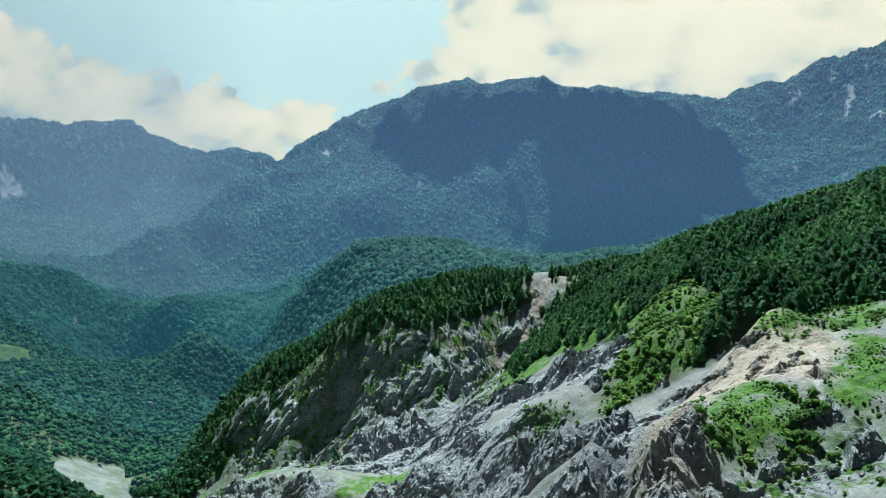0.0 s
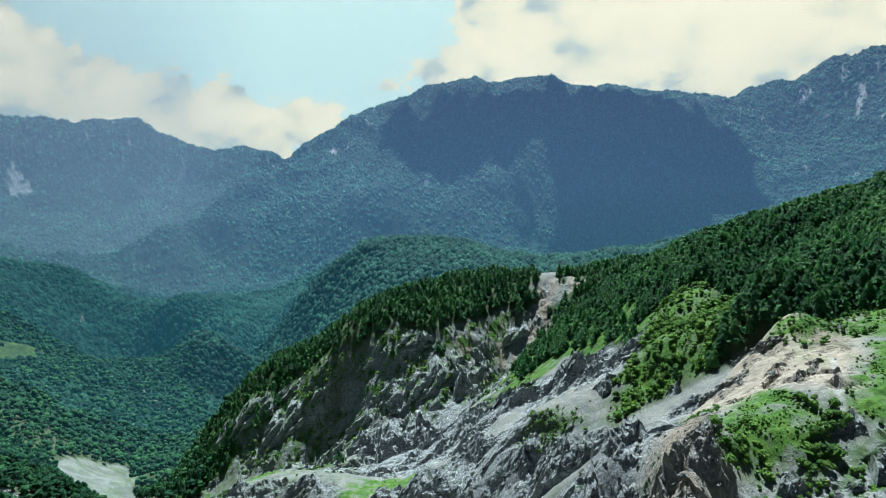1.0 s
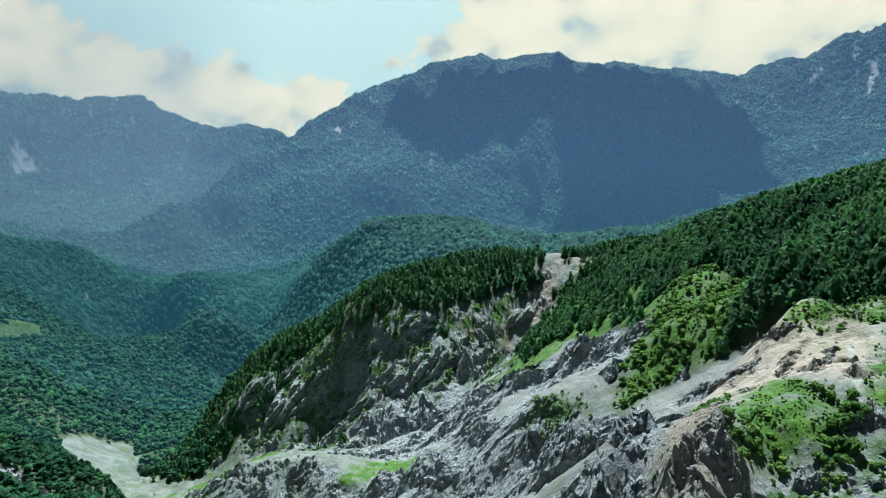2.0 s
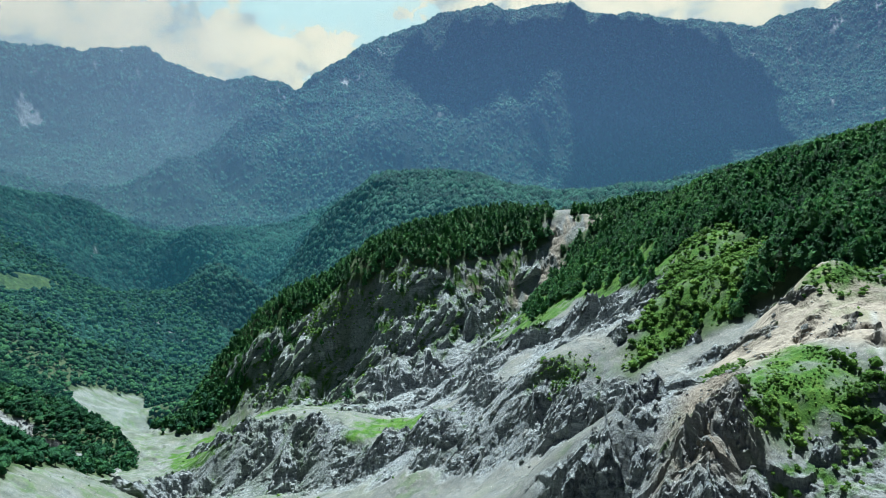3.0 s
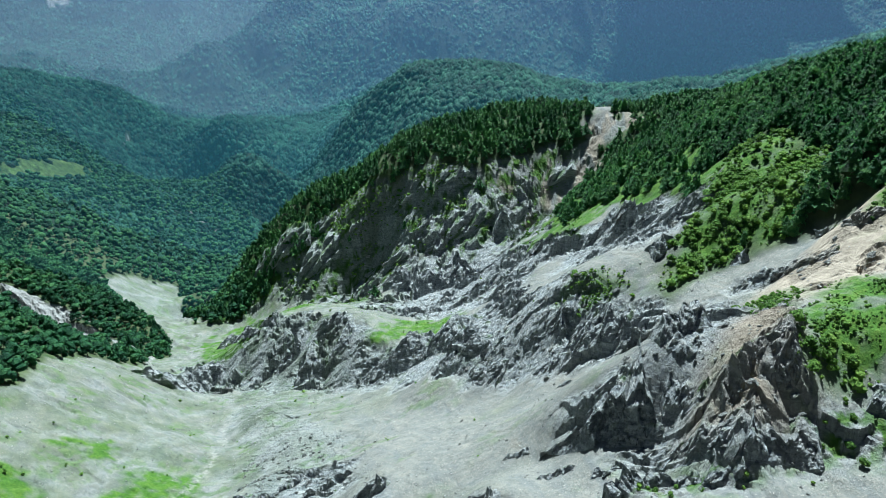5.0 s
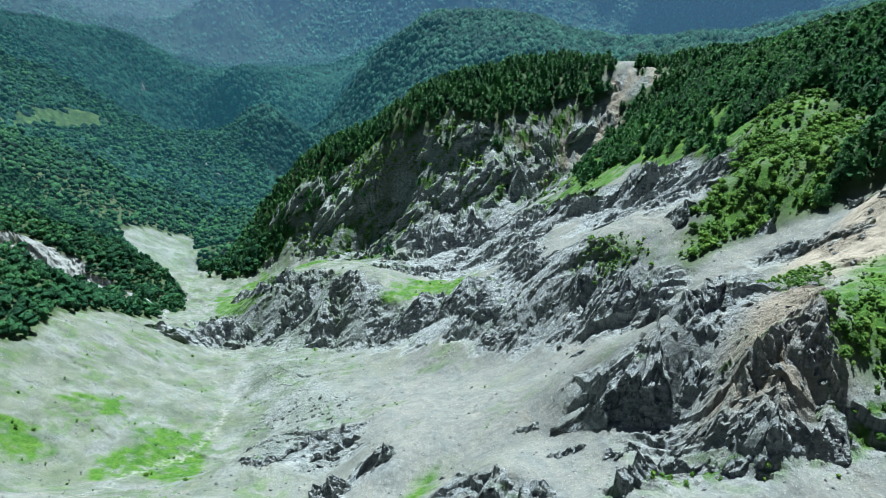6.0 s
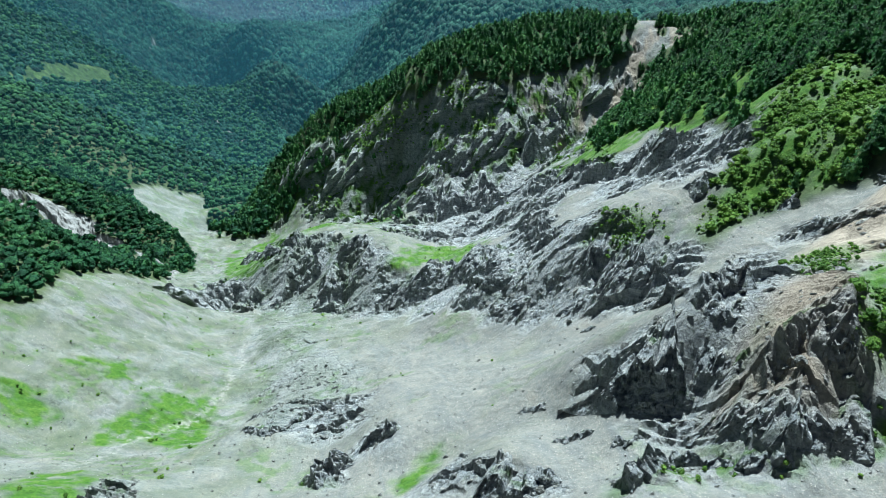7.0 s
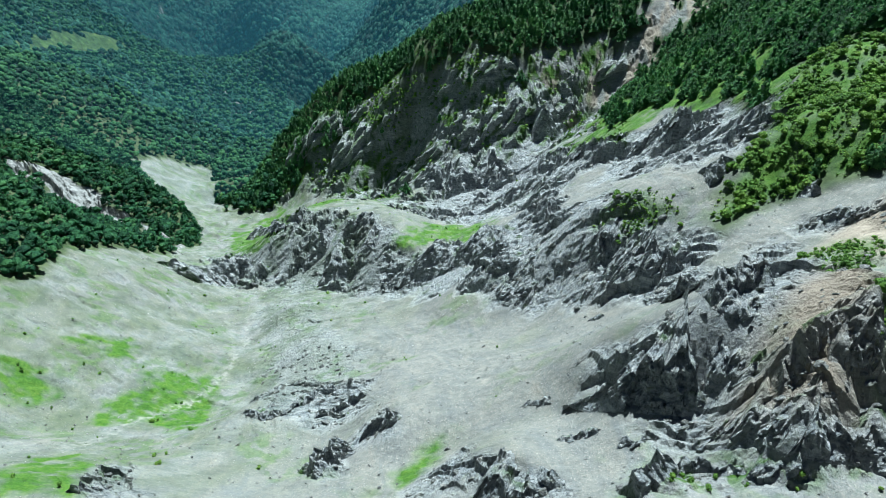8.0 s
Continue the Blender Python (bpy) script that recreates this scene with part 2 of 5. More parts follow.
GROUND, CRAG, FAR = ground_material("mountain_ground"), ground_material("bedded_slate", True), far_material()
NEEDLE = leaf_material("fir_needles", (0.017, 0.058, 0.026), (0.050, 0.148, 0.046), (0.125, 0.265, 0.070))
LEAF = leaf_material("broad_leaves", (0.008, 0.037, 0.020), (0.024, 0.097, 0.040), (0.082, 0.210, 0.066))
SHRUB = leaf_material("shrub_leaves", (0.036, 0.094, 0.016), (0.105, 0.215, 0.032), (0.205, 0.330, 0.056), 1.3)
# CANOPY is a paler copy of WOODLAND: sunlit distance put into its colour.
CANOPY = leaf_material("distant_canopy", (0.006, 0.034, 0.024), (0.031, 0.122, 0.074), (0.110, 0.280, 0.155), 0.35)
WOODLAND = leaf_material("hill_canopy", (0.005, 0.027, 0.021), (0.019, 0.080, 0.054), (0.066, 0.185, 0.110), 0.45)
BARK = bark_material()
SLATE = stone_material("dark_slate", (0.10, 0.11, 0.112), (0.25, 0.26, 0.25), (0.44, 0.435, 0.39))
STONE = stone_material("grey_stone", (0.16, 0.17, 0.17), (0.32, 0.325, 0.315), (0.50, 0.495, 0.465))


# ---- plan ----
# crest, stream and slope lines of the landforms, as places in metres
DEBRIS_APRON = [
    (4, 233, 234), (6, 237, 239), (-24, 273, 196), (20, 282, 225), (-73, 293, 162), (-44, 315, 178), (-55, 346, 162), (4, 368, 176),
    (21, 395, 186), (-30, 454, 147), (-53, 450, 126), (-96, 512, 89), (-112, 400, 116), (-107, 357, 134), (45, 218, 260), (50, 242, 251),
    (29, 270, 232), (-2, 417, 166), (-166, 500, 76), (-117, 423, 112), (-113, 354, 137), (-30, 280, 198), (40, 226, 249),
]
STREAM_BED = [
    (-195, 342, 113), (-142, 365, 108), (-190, 394, 93), (-183, 400, 89), (-226, 414, 97), (-190, 476, 61), (-148, 506, 76), (-238, 508, 51),
    (-228, 601, 22), (-225, 608, 18), (-293, 575, 39), (-303, 650, -7), (-464, 1015, -136), (-560, 1120, -165), (-600, 1300, -205), (-620, 1500, -235),
    (-281, 622, 0), (-249, 616, 8), (-217, 437, 88),
]
NEAR_BANK = [
    (-145, 240, 198), (-238, 313, 135), (-258, 341, 138), (-254, 396, 118), (-294, 401, 136), (-307, 406, 144), (-309, 487, 107), (-330, 250, 235),
    (-420, 430, 170), (-430, 560, 120), (-180, 160, 270), (-520, 330, 260),
]
ROCK_RIBS = [
    (-140, 570, 70), (-156, 638, 83), (-92, 555, 112), (-79, 569, 108), (28, 638, 138), (51, 612, 172), (72, 584, 184), (92, 483, 230),
    (65, 375, 231), (30, 414, 213), (54, 401, 236), (92, 369, 254), (102, 400, 263), (118, 385, 267), (82, 308, 261), (114, 334, 268),
    (-236, 652, 44), (-206, 744, 38), (-125, 591, 100), (-92, 556, 111), (-98, 536, 90), (43, 342, 212), (-78, 692, 57),
]
SHOULDER = [
    (74, 213, 271), (76, 238, 283), (113, 242, 287), (92, 245, 296), (101, 249, 295), (59, 250, 257), (120, 251, 298), (87, 256, 294),
    (62, 259, 273), (150, 263, 307), (128, 263, 301), (110, 268, 296), (170, 277, 311), (36, 282, 247), (173, 332, 317), (151, 345, 297),
    (146, 243, 296), (143, 365, 284), (200, 215, 318), (230, 290, 336), (50, 269, 265), (61, 261, 276), (68, 224, 267), (58, 230, 257),
    (57, 251, 258), (85, 232, 287), (90, 221, 274), (95, 207, 271), (60, 211, 265), (79, 229, 284), (71, 247, 272), (112, 222, 280),
]
FOREST_HILL = [
    (148, 494, 282), (178, 504, 300), (208, 505, 306), (232, 463, 321), (145, 497, 271), (160, 454, 287), (189, 439, 302), (126, 403, 285),
    (162, 356, 299), (166, 340, 319), (170, 367, 318), (196, 354, 318), (199, 360, 319), (224, 701, 290), (242, 625, 318), (267, 579, 336),
    (234, 412, 332), (290, 520, 342), (330, 560, 358), (340, 480, 379), (430, 420, 430), (300, 380, 364), (330, 640, 340), (300, 760, 297),
]
CLIFF_SPUR = [
    (-325, 893, -57), (-157, 871, 19), (-114, 845, 72), (7, 804, 107), (-39, 780, 71), (69, 773, 147), (-227, 915, 41), (-192, 907, 78),
    (-320, 1010, 45), (-403, 1012, -63), (11, 861, 150), (32, 855, 139), (44, 825, 102), (-37, 872, 168), (-96, 887, 148), (-199, 957, 96),
    (-145, 932, 145), (-84, 955, 195), (-21, 979, 207), (52, 1028, 214), (135, 932, 235), (168, 986, 210), (110, 860, 172), (190, 850, 232),
    (230, 1010, 225), (-250, 990, 85),
]
LEFT_WOODS = [
    (-415, 738, -37), (-552, 750, -5), (-615, 795, 17), (-548, 795, -18), (-522, 852, -32), (-752, 1159, -51), (-689, 1295, -164), (-640, 700, 60),
    (-760, 800, 75), (-800, 1000, 40), (-480, 640, 55), (-1000, 1100, 60), (-900, 700, 150), (-380, 1080, -60), (-500, 1060, -120),
]
BEHIND_SPUR = [
    (345, 1300, 175), (120, 1300, 90), (-120, 1250, 70), (-300, 1250, -60), (-420, 1300, -140), (200, 1150, 170), (500, 1000, 250), (600, 1400, 190),
    (-100, 1550, -20), (-350, 1600, -160),
]
MID_VALLEY = [
    (-1212, 1895, -45), (-1110, 2239, -129), (-864, 2077, -239), (-1067, 1631, -82), (-871, 1528, -121), (-739, 1658, -216), (-652, 2048, -259), (-572, 1864, -258),
    (-959, 2090, -251), (-892, 2174, -88), (-746, 2016, -115), (-640, 1947, -144), (-668, 2357, -133),
]
DOME_HILL = [
    (-487, 2176, -65), (-389, 2063, 37), (-262, 1972, 114), (-123, 2146, 112), (71, 2148, 106), (196, 1990, 109), (266, 1830, 113), (486, 2350, 26),
    (626, 2368, 25), (731, 2390, 57), (-153, 1743, 61), (-474, 1942, -167), (-339, 1767, -86), (118, 1645, 105), (-331, 1871, -33),
]
LEFT_RIDGE = [
    (-1507, 1993, 113), (-1448, 2098, 88), (-1389, 2197, 53), (-1305, 2306, 14), (-1234, 2513, -47), (-1231, 1762, -12), (-1026, 1354, -11), (-1051, 2574, -96),
    (-855, 2645, -81), (-684, 2674, -79),
]
MASSIF_FOOT = [
    (422, 2869, -17), (84, 2798, 43), (-305, 2732, 33), (-669, 2821, 13), (-1023, 2819, -5), (-1346, 2792, -80), (-379, 2804, 186), (-56, 2949, 186),
    (-678, 3127, 244), (-1011, 3193, 205), (-1158, 2875, 72), (672, 3026, -5), (1224, 2847, 83), (1585, 2664, 165), (-1017, 2907, 142), (-1062, 3156, 248),
    (-1008, 3331, 306), (-941, 3496, 329), (-1105, 2746, 103), (-1212, 2613, 16),
]
MASSIF_FACE = [
    (-620, 3749, 426), (-291, 3889, 501), (56, 3799, 464), (437, 3270, 398), (248, 3090, 248), (-852, 3409, 223), (-1054, 3074, 124), (960, 3157, 159),
    (1216, 3547, 389), (1394, 3264, 227), (1711, 3615, 442), (2032, 3732, 591), (2051, 3258, 406), (1745, 3033, 259),
]
MASSIF_CREST = [
    (-890, 3848, 398), (-722, 3984, 476), (-539, 4114, 625), (-278, 4240, 721), (32, 4349, 829), (278, 4341, 825), (726, 4288, 822), (970, 4291, 751),
    (1197, 4233, 764), (1401, 4223, 710), (1689, 4170, 703), (1877, 4144, 748), (2209, 4034, 900), (2488, 3927, 938), (2721, 3770, 1001), (3028, 3528, 957),
]
LEFT_MOUNTAIN = [
    (-3090, 3541, 778), (-2800, 3711, 703), (-2623, 3839, 650), (-2402, 3981, 608), (-2104, 4090, 586), (-1856, 4208, 595), (-1686, 4279, 475), (-1504, 4346, 393),
    (-1302, 4515, 412), (-2282, 3584, 268), (-2060, 3659, 248), (-1839, 3831, 268), (-1501, 3922, 164), (-1782, 3127, 36), (-1508, 3268, 15), (-2161, 3003, 56),
    (-1727, 2633, 18), (-2722, 3198, 277), (-1345, 3714, 176), (-1302, 3463, 105), (-1353, 3228, 60), (-1303, 4098, 353),
]
HIDDEN_VALES = [
    (-1070, 4009, 153), (-1123, 3525, 53), (-1216, 3281, -30), (-1497, 2599, -89), (-1595, 2421, -22), (73, 2448, -15), (-263, 2335, -12), (310, 2228, -9),
    (-114, 2497, -32),
]
BACK_SLOPES = [
    (-3246, 3670, 470), (-2788, 4029, 337), (-2262, 4346, 288), (-1812, 4552, 202), (-1377, 4733, 188), (-867, 4720, 183), (-322, 4789, 408), (309, 4840, 519),
    (1087, 4777, 470), (1851, 4536, 420), (2369, 4288, 619), (2886, 3959, 720),
]
UNSEEN = [
    (0, 110, 292), (0, 0, 310), (120, 100, 318), (-150, 60, 320), (300, 100, 385), (-400, 0, 350), (0, -300, 420), (500, 100, 470),
    (700, 300, 540), (800, 800, 470), (900, 1500, 330), (1200, 1200, 480), (1500, 2300, 250), (900, 2000, 200), (-1400, 700, 250), (-1300, 1500, 110),
    (-1000, 0, 480), (1000, -600, 620), (-900, -900, 560), (0, -1500, 600), (3000, 0, 700), (-3000, 0, 650), (0, -4000, 700), (2800, 2000, 600),
    (-2900, 1800, 450),
]

# plan outlines of what covers the ground
BARE = [
    (201, 345), (178, 339), (166, 355), (154, 363), (142, 365), (127, 371), (112, 379), (90, 365),
    (93, 391), (110, 406), (132, 476), (136, 568), (107, 636), (70, 676), (83, 847), (106, 869),
    (150, 905), (165, 1000), (120, 985), (108, 889), (68, 901), (18, 896), (-38, 876), (-113, 909),
    (-163, 931), (-239, 976), (-366, 972), (-390, 958), (-410, 905), (-499, 1026), (-593, 1202), (-642, 1140),
    (-621, 1003), (-554, 983), (-432, 848), (-391, 760), (-369, 665), (-328, 469), (-311, 426), (-316, 405),
    (-450, 480), (-450, 200), (0, 40), (320, 40), (330, 280),
]
GRASS_SHOULDER = [
    (97, 243), (107, 264), (127, 294), (133, 285), (138, 274), (141, 261), (140, 251), (136, 239),
    (134, 235), (127, 236), (121, 240), (109, 243), (97, 237),
]
GRASS_EDGE = [
    (151, 261), (164, 277), (180, 299), (187, 303), (194, 291), (163, 241), (154, 246), (147, 252),
]
GRASS_UPPER = [
    (162, 337), (184, 354), (211, 364), (225, 342), (200, 301), (190, 311), (183, 324), (167, 313),
    (159, 318),
]
SHOULDER_MIX = [
    (99, 230), (129, 234), (153, 244), (162, 239), (143, 205), (93, 223),
]
NEAR_MIX = [
    (40, 210), (51, 232), (57, 230), (72, 215), (89, 218), (96, 220), (96, 216),
]
CRAG_NOSE = [
    (60, 247), (70, 251), (89, 242), (95, 239), (96, 220), (73, 214), (57, 232),
]
GRASS_HEM = [
    (57, 705), (97, 831), (146, 842), (165, 689), (179, 569), (143, 481), (134, 569), (108, 620),
    (78, 638),
]
SHRUB_RIB = [
    (46, 404), (63, 408), (74, 398), (75, 387), (58, 387), (49, 393),
]
GRASS_TERRACE = [
    (-91, 558), (-83, 596), (-27, 594), (-21, 559), (-67, 555), (-86, 550),
]
GRASS_FLAT = [
    (-214, 328), (-213, 366), (-217, 380), (-192, 413), (-168, 377), (-152, 323), (-174, 337), (-205, 329),
]
GRASS_NEAR = [
    (-171, 238), (-180, 265), (-167, 274), (-131, 226), (-145, 214),
]
GRASS_STRIP = [
    (-31, 252), (-31, 263), (-16, 276), (-16, 267), (-23, 246),
]
GRASS_TUFT = [
    (-263, 384), (-259, 399), (-243, 412), (-237, 395), (-245, 383),
]
GRASS_LEFT = [
    (-269, 341), (-256, 351), (-240, 336), (-254, 320),
]
GRASS_TONGUE = [
    (168, 545), (178, 464), (196, 447), (165, 385), (155, 413), (143, 453), (119, 439), (146, 526),
]
GRASS_CLIFFTOP = [
    (-239, 974), (-163, 930), (-113, 909), (-38, 877), (18, 891), (74, 893), (101, 874), (74, 853),
    (5, 860), (-65, 859), (-111, 883), (-159, 900), (-190, 891), (-234, 948),
]
GRASS_GULLY = [
    (55, 707), (84, 702), (107, 636), (67, 597), (21, 747),
]
GRASS_BANK = [
    (-375, 816), (-342, 894), (-189, 712), (-233, 654), (-303, 677),
]
SHRUB_SLOPE = [
    (166, 526), (118, 424), (109, 404), (95, 395), (91, 370), (114, 384), (128, 375), (143, 369),
    (150, 381), (194, 443),
]
SHRUB_SMALL = [
    (110, 314), (115, 317), (116, 293), (107, 276), (97, 275),
]
CRAG_CLIFF = [
    (-415, 907), (-390, 958), (-366, 972), (-238, 972), (-112, 895), (5, 858), (74, 850), (63, 706),
    (6, 793), (-33, 791), (-104, 821), (-156, 735), (-293, 905), (-372, 883),
]
CRAG_RIBS = [
    (-153, 746), (-61, 810), (6, 799), (75, 621), (131, 567), (150, 524), (117, 406), (77, 424),
    (54, 583), (7, 565), (-76, 621),
]
CRAG_LOWER = [
    (-336, 678), (-272, 685), (-191, 677), (-86, 550), (-18, 528), (26, 576), (52, 415), (87, 364),
    (68, 263), (59, 343), (38, 365), (8, 398), (-37, 451), (-133, 534), (-232, 583), (-271, 575),
]
CRAG_SHOULDER = [
    (29, 270), (36, 284), (61, 263), (98, 346), (108, 336), (102, 262), (95, 218), (72, 217),
    (56, 235),
]
CRAG_ISLET = [
    (-147, 375), (-121, 386), (-65, 349), (-60, 319), (-80, 312), (-107, 321),
]
CRAG_FRONT = [
    (-19, 240), (-10, 258), (6, 238), (25, 225), (26, 218),
]
CRAG_STEP = [
    (-66, 275), (-62, 291), (-45, 303), (-35, 281), (-53, 278), (-56, 260),
]
CRAG_BAND = [
    (112, 344), (125, 347), (134, 339), (129, 324), (112, 339),
]
TAN_SLOPE = [
    (115, 321), (151, 355), (178, 330), (196, 335), (156, 267), (134, 286), (110, 280),
]
TAN_FOOT = [
    (80, 265), (106, 291), (95, 232), (90, 223), (66, 234),
]
GRAVEL_CHANNEL = [
    (-621, 1009), (-637, 1114), (-516, 1041), (-414, 886), (-402, 845), (-377, 824), (-311, 689), (-351, 697),
    (-400, 785), (-453, 858), (-518, 899),
]
CLEARING = [
    (-1053, 1327), (-1075, 1452), (-1126, 1638), (-1098, 1725), (-1052, 1763), (-994, 1618), (-997, 1441), (-994, 1248),
]
WHITE_ROCK = [
    (-638, 781), (-639, 810), (-580, 815), (-493, 788), (-384, 721), (-365, 668), (-473, 755), (-541, 753),
    (-599, 772),
]
SLIDE_SCAR = [
    (-786, 1669), (-779, 1693), (-742, 1656), (-694, 1609), (-693, 1562), (-724, 1580),
]
CHUTES = [
    (108, 889), (133, 916), (187, 893), (140, 876), (98, 829), (-2, 849), (-10, 872), (33, 870),
    (74, 884),
]
SPUR_END = [
    (-455, 905), (-440, 1010), (-340, 1020), (-240, 985), (-228, 935), (-300, 925), (-390, 880),
]
STREAM_STONES = [
    (-197, 287), (-198, 337), (-186, 374), (-183, 418), (-198, 475), (-212, 516), (-207, 512), (-191, 470),
    (-177, 416), (-180, 373), (-191, 332), (-185, 277),
]
GREY_BANK = [
    (-212, 516), (-201, 565), (-160, 537), (-107, 431), (-71, 383), (-71, 359), (-122, 388), (-153, 389),
    (-164, 441),
]
BEDDED_ROCK = [
    (-148, 250), (-150, 266), (-121, 253), (-108, 240), (-129, 225),
]
SHRUB_RIM = [
    (140, 266), (146, 257), (137, 237), (127, 228), (118, 233), (129, 239), (138, 254),
]
SHRUB_HEM = [
    (102, 252), (107, 251), (114, 241), (109, 234), (99, 234), (95, 239),
]
SHRUB_BANK = [
    (157, 327), (177, 327), (174, 308), (157, 311),
]
SCAR_WALL = [
    (-2332, 3608), (-2284, 3643), (-2216, 3599), (-2175, 3562), (-2275, 3511),
]
SCAR_GULLY = [
    (2185, 3777), (2186, 3688), (2103, 3583), (2091, 3602), (2162, 3706),
]
SCAR_SPLIT = [
    (2174, 3885), (2151, 3788), (2126, 3747), (2136, 3806), (2159, 3889),
]
SCAR_RUNNEL = [
    (2038, 3907), (1930, 3823), (1917, 3836), (2021, 3923),
]
SCAR_PATCH = [
    (-651, 3792), (-617, 3765), (-617, 3688), (-650, 3706),
]
SCAR_LINE = [
    (586, 3189), (599, 3189), (520, 3106), (507, 3109),
]
SCAR_DOT = [
    (-1176, 2111), (-1167, 2128), (-1151, 2107), (-1160, 2092),
]
TRAIL = [
    (164, 295), (165, 294), (153, 269), (148, 257), (143, 246), (142, 247), (146, 258),
]
CLOUD_SHADE = [
    (-106, 4242), (-268, 4054), (-340, 3778), (-324, 3359), (-166, 3236), (19, 3080), (125, 3188), (252, 3302),
    (294, 3177), (351, 3219), (449, 3363), (494, 3197), (539, 3148), (450, 3069), (300, 2970), (261, 2865),
    (330, 2790), (700, 2880), (1363, 3003), (1505, 3055), (1555, 3324), (1522, 3585), (1469, 3762), (1413, 3915),
    (1209, 3928), (712, 4011), (264, 4116),
]
CLOUD_SHADE_SMALL = [
    (-416, 2727), (-406, 2780), (-357, 2813), (-276, 2803), (-263, 2778),
]

# scarps of slate: foot line in the plan, with the height of the face
SCARPS_CLIFF = [
    [(-345.1, 938.2, 44.3), (-301.4, 938.2, 39.3), (-249.2, 930.2, 34.2)],
    [(-265.5, 890.1, 48.4), (-235.2, 883.7, 43.7), (-186.6, 883.3, 39.0)],
    [(-122.9, 854.2, 41.2), (-76.5, 808.7, 35.8), (-24.7, 810.7, 32.6), (13.3, 820.1, 30.1)],
    [(9.0, 818.1, 34.1), (34.6, 835.2, 27.6), (57.7, 840.7, 20.5)],
    [(-173.7, 708.7, 20.5), (-178.1, 851.1, 22.7), (-134.2, 822.3, 23.7), (-94.6, 810.3, 24.6)],
    [(-164.0, 871.2, 27.3), (-125.4, 826.9, 23.5), (-95.9, 818.2, 20.6)],
    [(-76.5, 808.7, 17.0), (-50.7, 812.3, 14.9), (-23.5, 818.3, 12.8)],
    [(-66.4, 857.0, 20.0), (-42.7, 860.5, 18.3), (-13.8, 860.2, 16.6)],
]
SCARPS_CLIFF_MORE = [
    [(67.5, 865.4, 23.0), (85.7, 866.4, 20.9), (101.6, 860.4, 18.7)],
    [(-252.0, 942.6, 22.2), (-231.3, 939.8, 20.7), (-213.6, 936.7, 19.2)],
    [(-188.5, 894.9, 18.4), (-168.8, 900.4, 16.0), (-143.3, 900.2, 13.5)],
    [(-127.1, 892.4, 17.7), (-105.6, 877.4, 17.3), (-81.2, 867.0, 16.9)],
]
SCARPS_RIBS = [
    [(-165.2, 850.9, 13.6), (-106.7, 773.9, 17.3), (-35.9, 763.8, 21.7), (-18.4, 771.3, 26.9)],
    [(4.4, 791.8, 27.3), (23.0, 794.2, 24.4), (41.8, 830.4, 22.4)],
    [(-16.9, 630.6, 13.5), (1.7, 612.9, 11.0), (27.0, 593.9, 8.6)],
    [(-85.1, 750.2, 16.9), (-60.6, 759.2, 21.0), (-28.5, 749.4, 24.0)],
    [(33.1, 662.0, 14.5), (54.5, 617.1, 12.5), (77.5, 625.2, 11.8)],
    [(74.9, 582.8, 16.5), (86.8, 573.9, 16.2), (95.7, 568.0, 16.0)],
    [(-166.5, 560.3, 13.9), (-138.9, 565.4, 13.6), (-114.0, 558.6, 13.1)],
    [(-101.4, 532.1, 19.3), (-60.5, 504.8, 17.5), (-24.0, 477.9, 15.3), (0.7, 453.5, 13.5)],
]
SCARPS_RIBS_MORE = [
    [(-30.3, 445.6, 10.0), (-5.8, 434.6, 9.5), (16.2, 413.8, 8.8)],
    [(20.3, 408.1, 17.3), (38.5, 388.8, 15.6), (47.6, 385.7, 14.7), (54.1, 384.1, 13.9)],
    [(43.0, 373.4, 12.0), (59.2, 363.4, 11.5), (67.9, 362.2, 11.4)],
    [(-268.7, 562.2, 23.5), (-276.4, 633.3, 23.1), (-262.2, 637.1, 21.6)],
    [(4.6, 518.3, 7.4), (17.3, 490.7, 8.2), (29.7, 508.9, 9.7)],
    [(-323.8, 764.6, 18.9), (-239.4, 657.9, 13.0), (-208.1, 656.0, 14.0)],
    [(-192.7, 592.6, 11.8), (-171.4, 600.9, 11.5), (-165.5, 622.3, 11.7)],
    [(-157.3, 606.8, 11.4), (-140.7, 601.5, 9.7), (-120.5, 593.6, 8.0)],
]
SCARPS_NEAR = [
    [(28.2, 270.6, 1.5), (34.1, 261.7, 7.2), (38.4, 255.8, 15.8), (44.3, 251.8, 17.1), (50.2, 248.8, 19.1), (56.2, 247.9, 21.4), (61.8, 248.2, 19.2)],
    [(45.7, 250.2, 4.3), (51.7, 247.3, 4.3), (57.7, 247.3, 4.5), (63.1, 247.4, 4.1)],
    [(56.2, 235.6, 1.9), (61.4, 228.9, 6.8), (65.6, 226.3, 9.6), (70.1, 224.2, 7.0), (72.7, 220.4, 7.5)],
    [(72.7, 218.3, 4.9), (75.8, 215.7, 9.0), (80.7, 215.7, 7.3), (89.4, 219.3, 6.2), (97.3, 216.8, 9.7)],
    [(87.3, 219.4, 3.9), (93.3, 219.1, 4.5), (96.6, 219.5, 5.2)],
    [(-0.8, 228.3, 8.6), (5.4, 226.1, 7.1), (17.2, 221.6, 5.4), (26.0, 224.5, 4.1)],
    [(19.6, 411.8, 12.4), (28.8, 395.2, 11.9), (39.9, 382.6, 11.4), (49.6, 384.8, 11.2)],
    [(45.9, 364.6, 11.4), (58.2, 356.1, 10.7), (67.6, 346.9, 10.1), (75.1, 351.0, 10.0)],
]
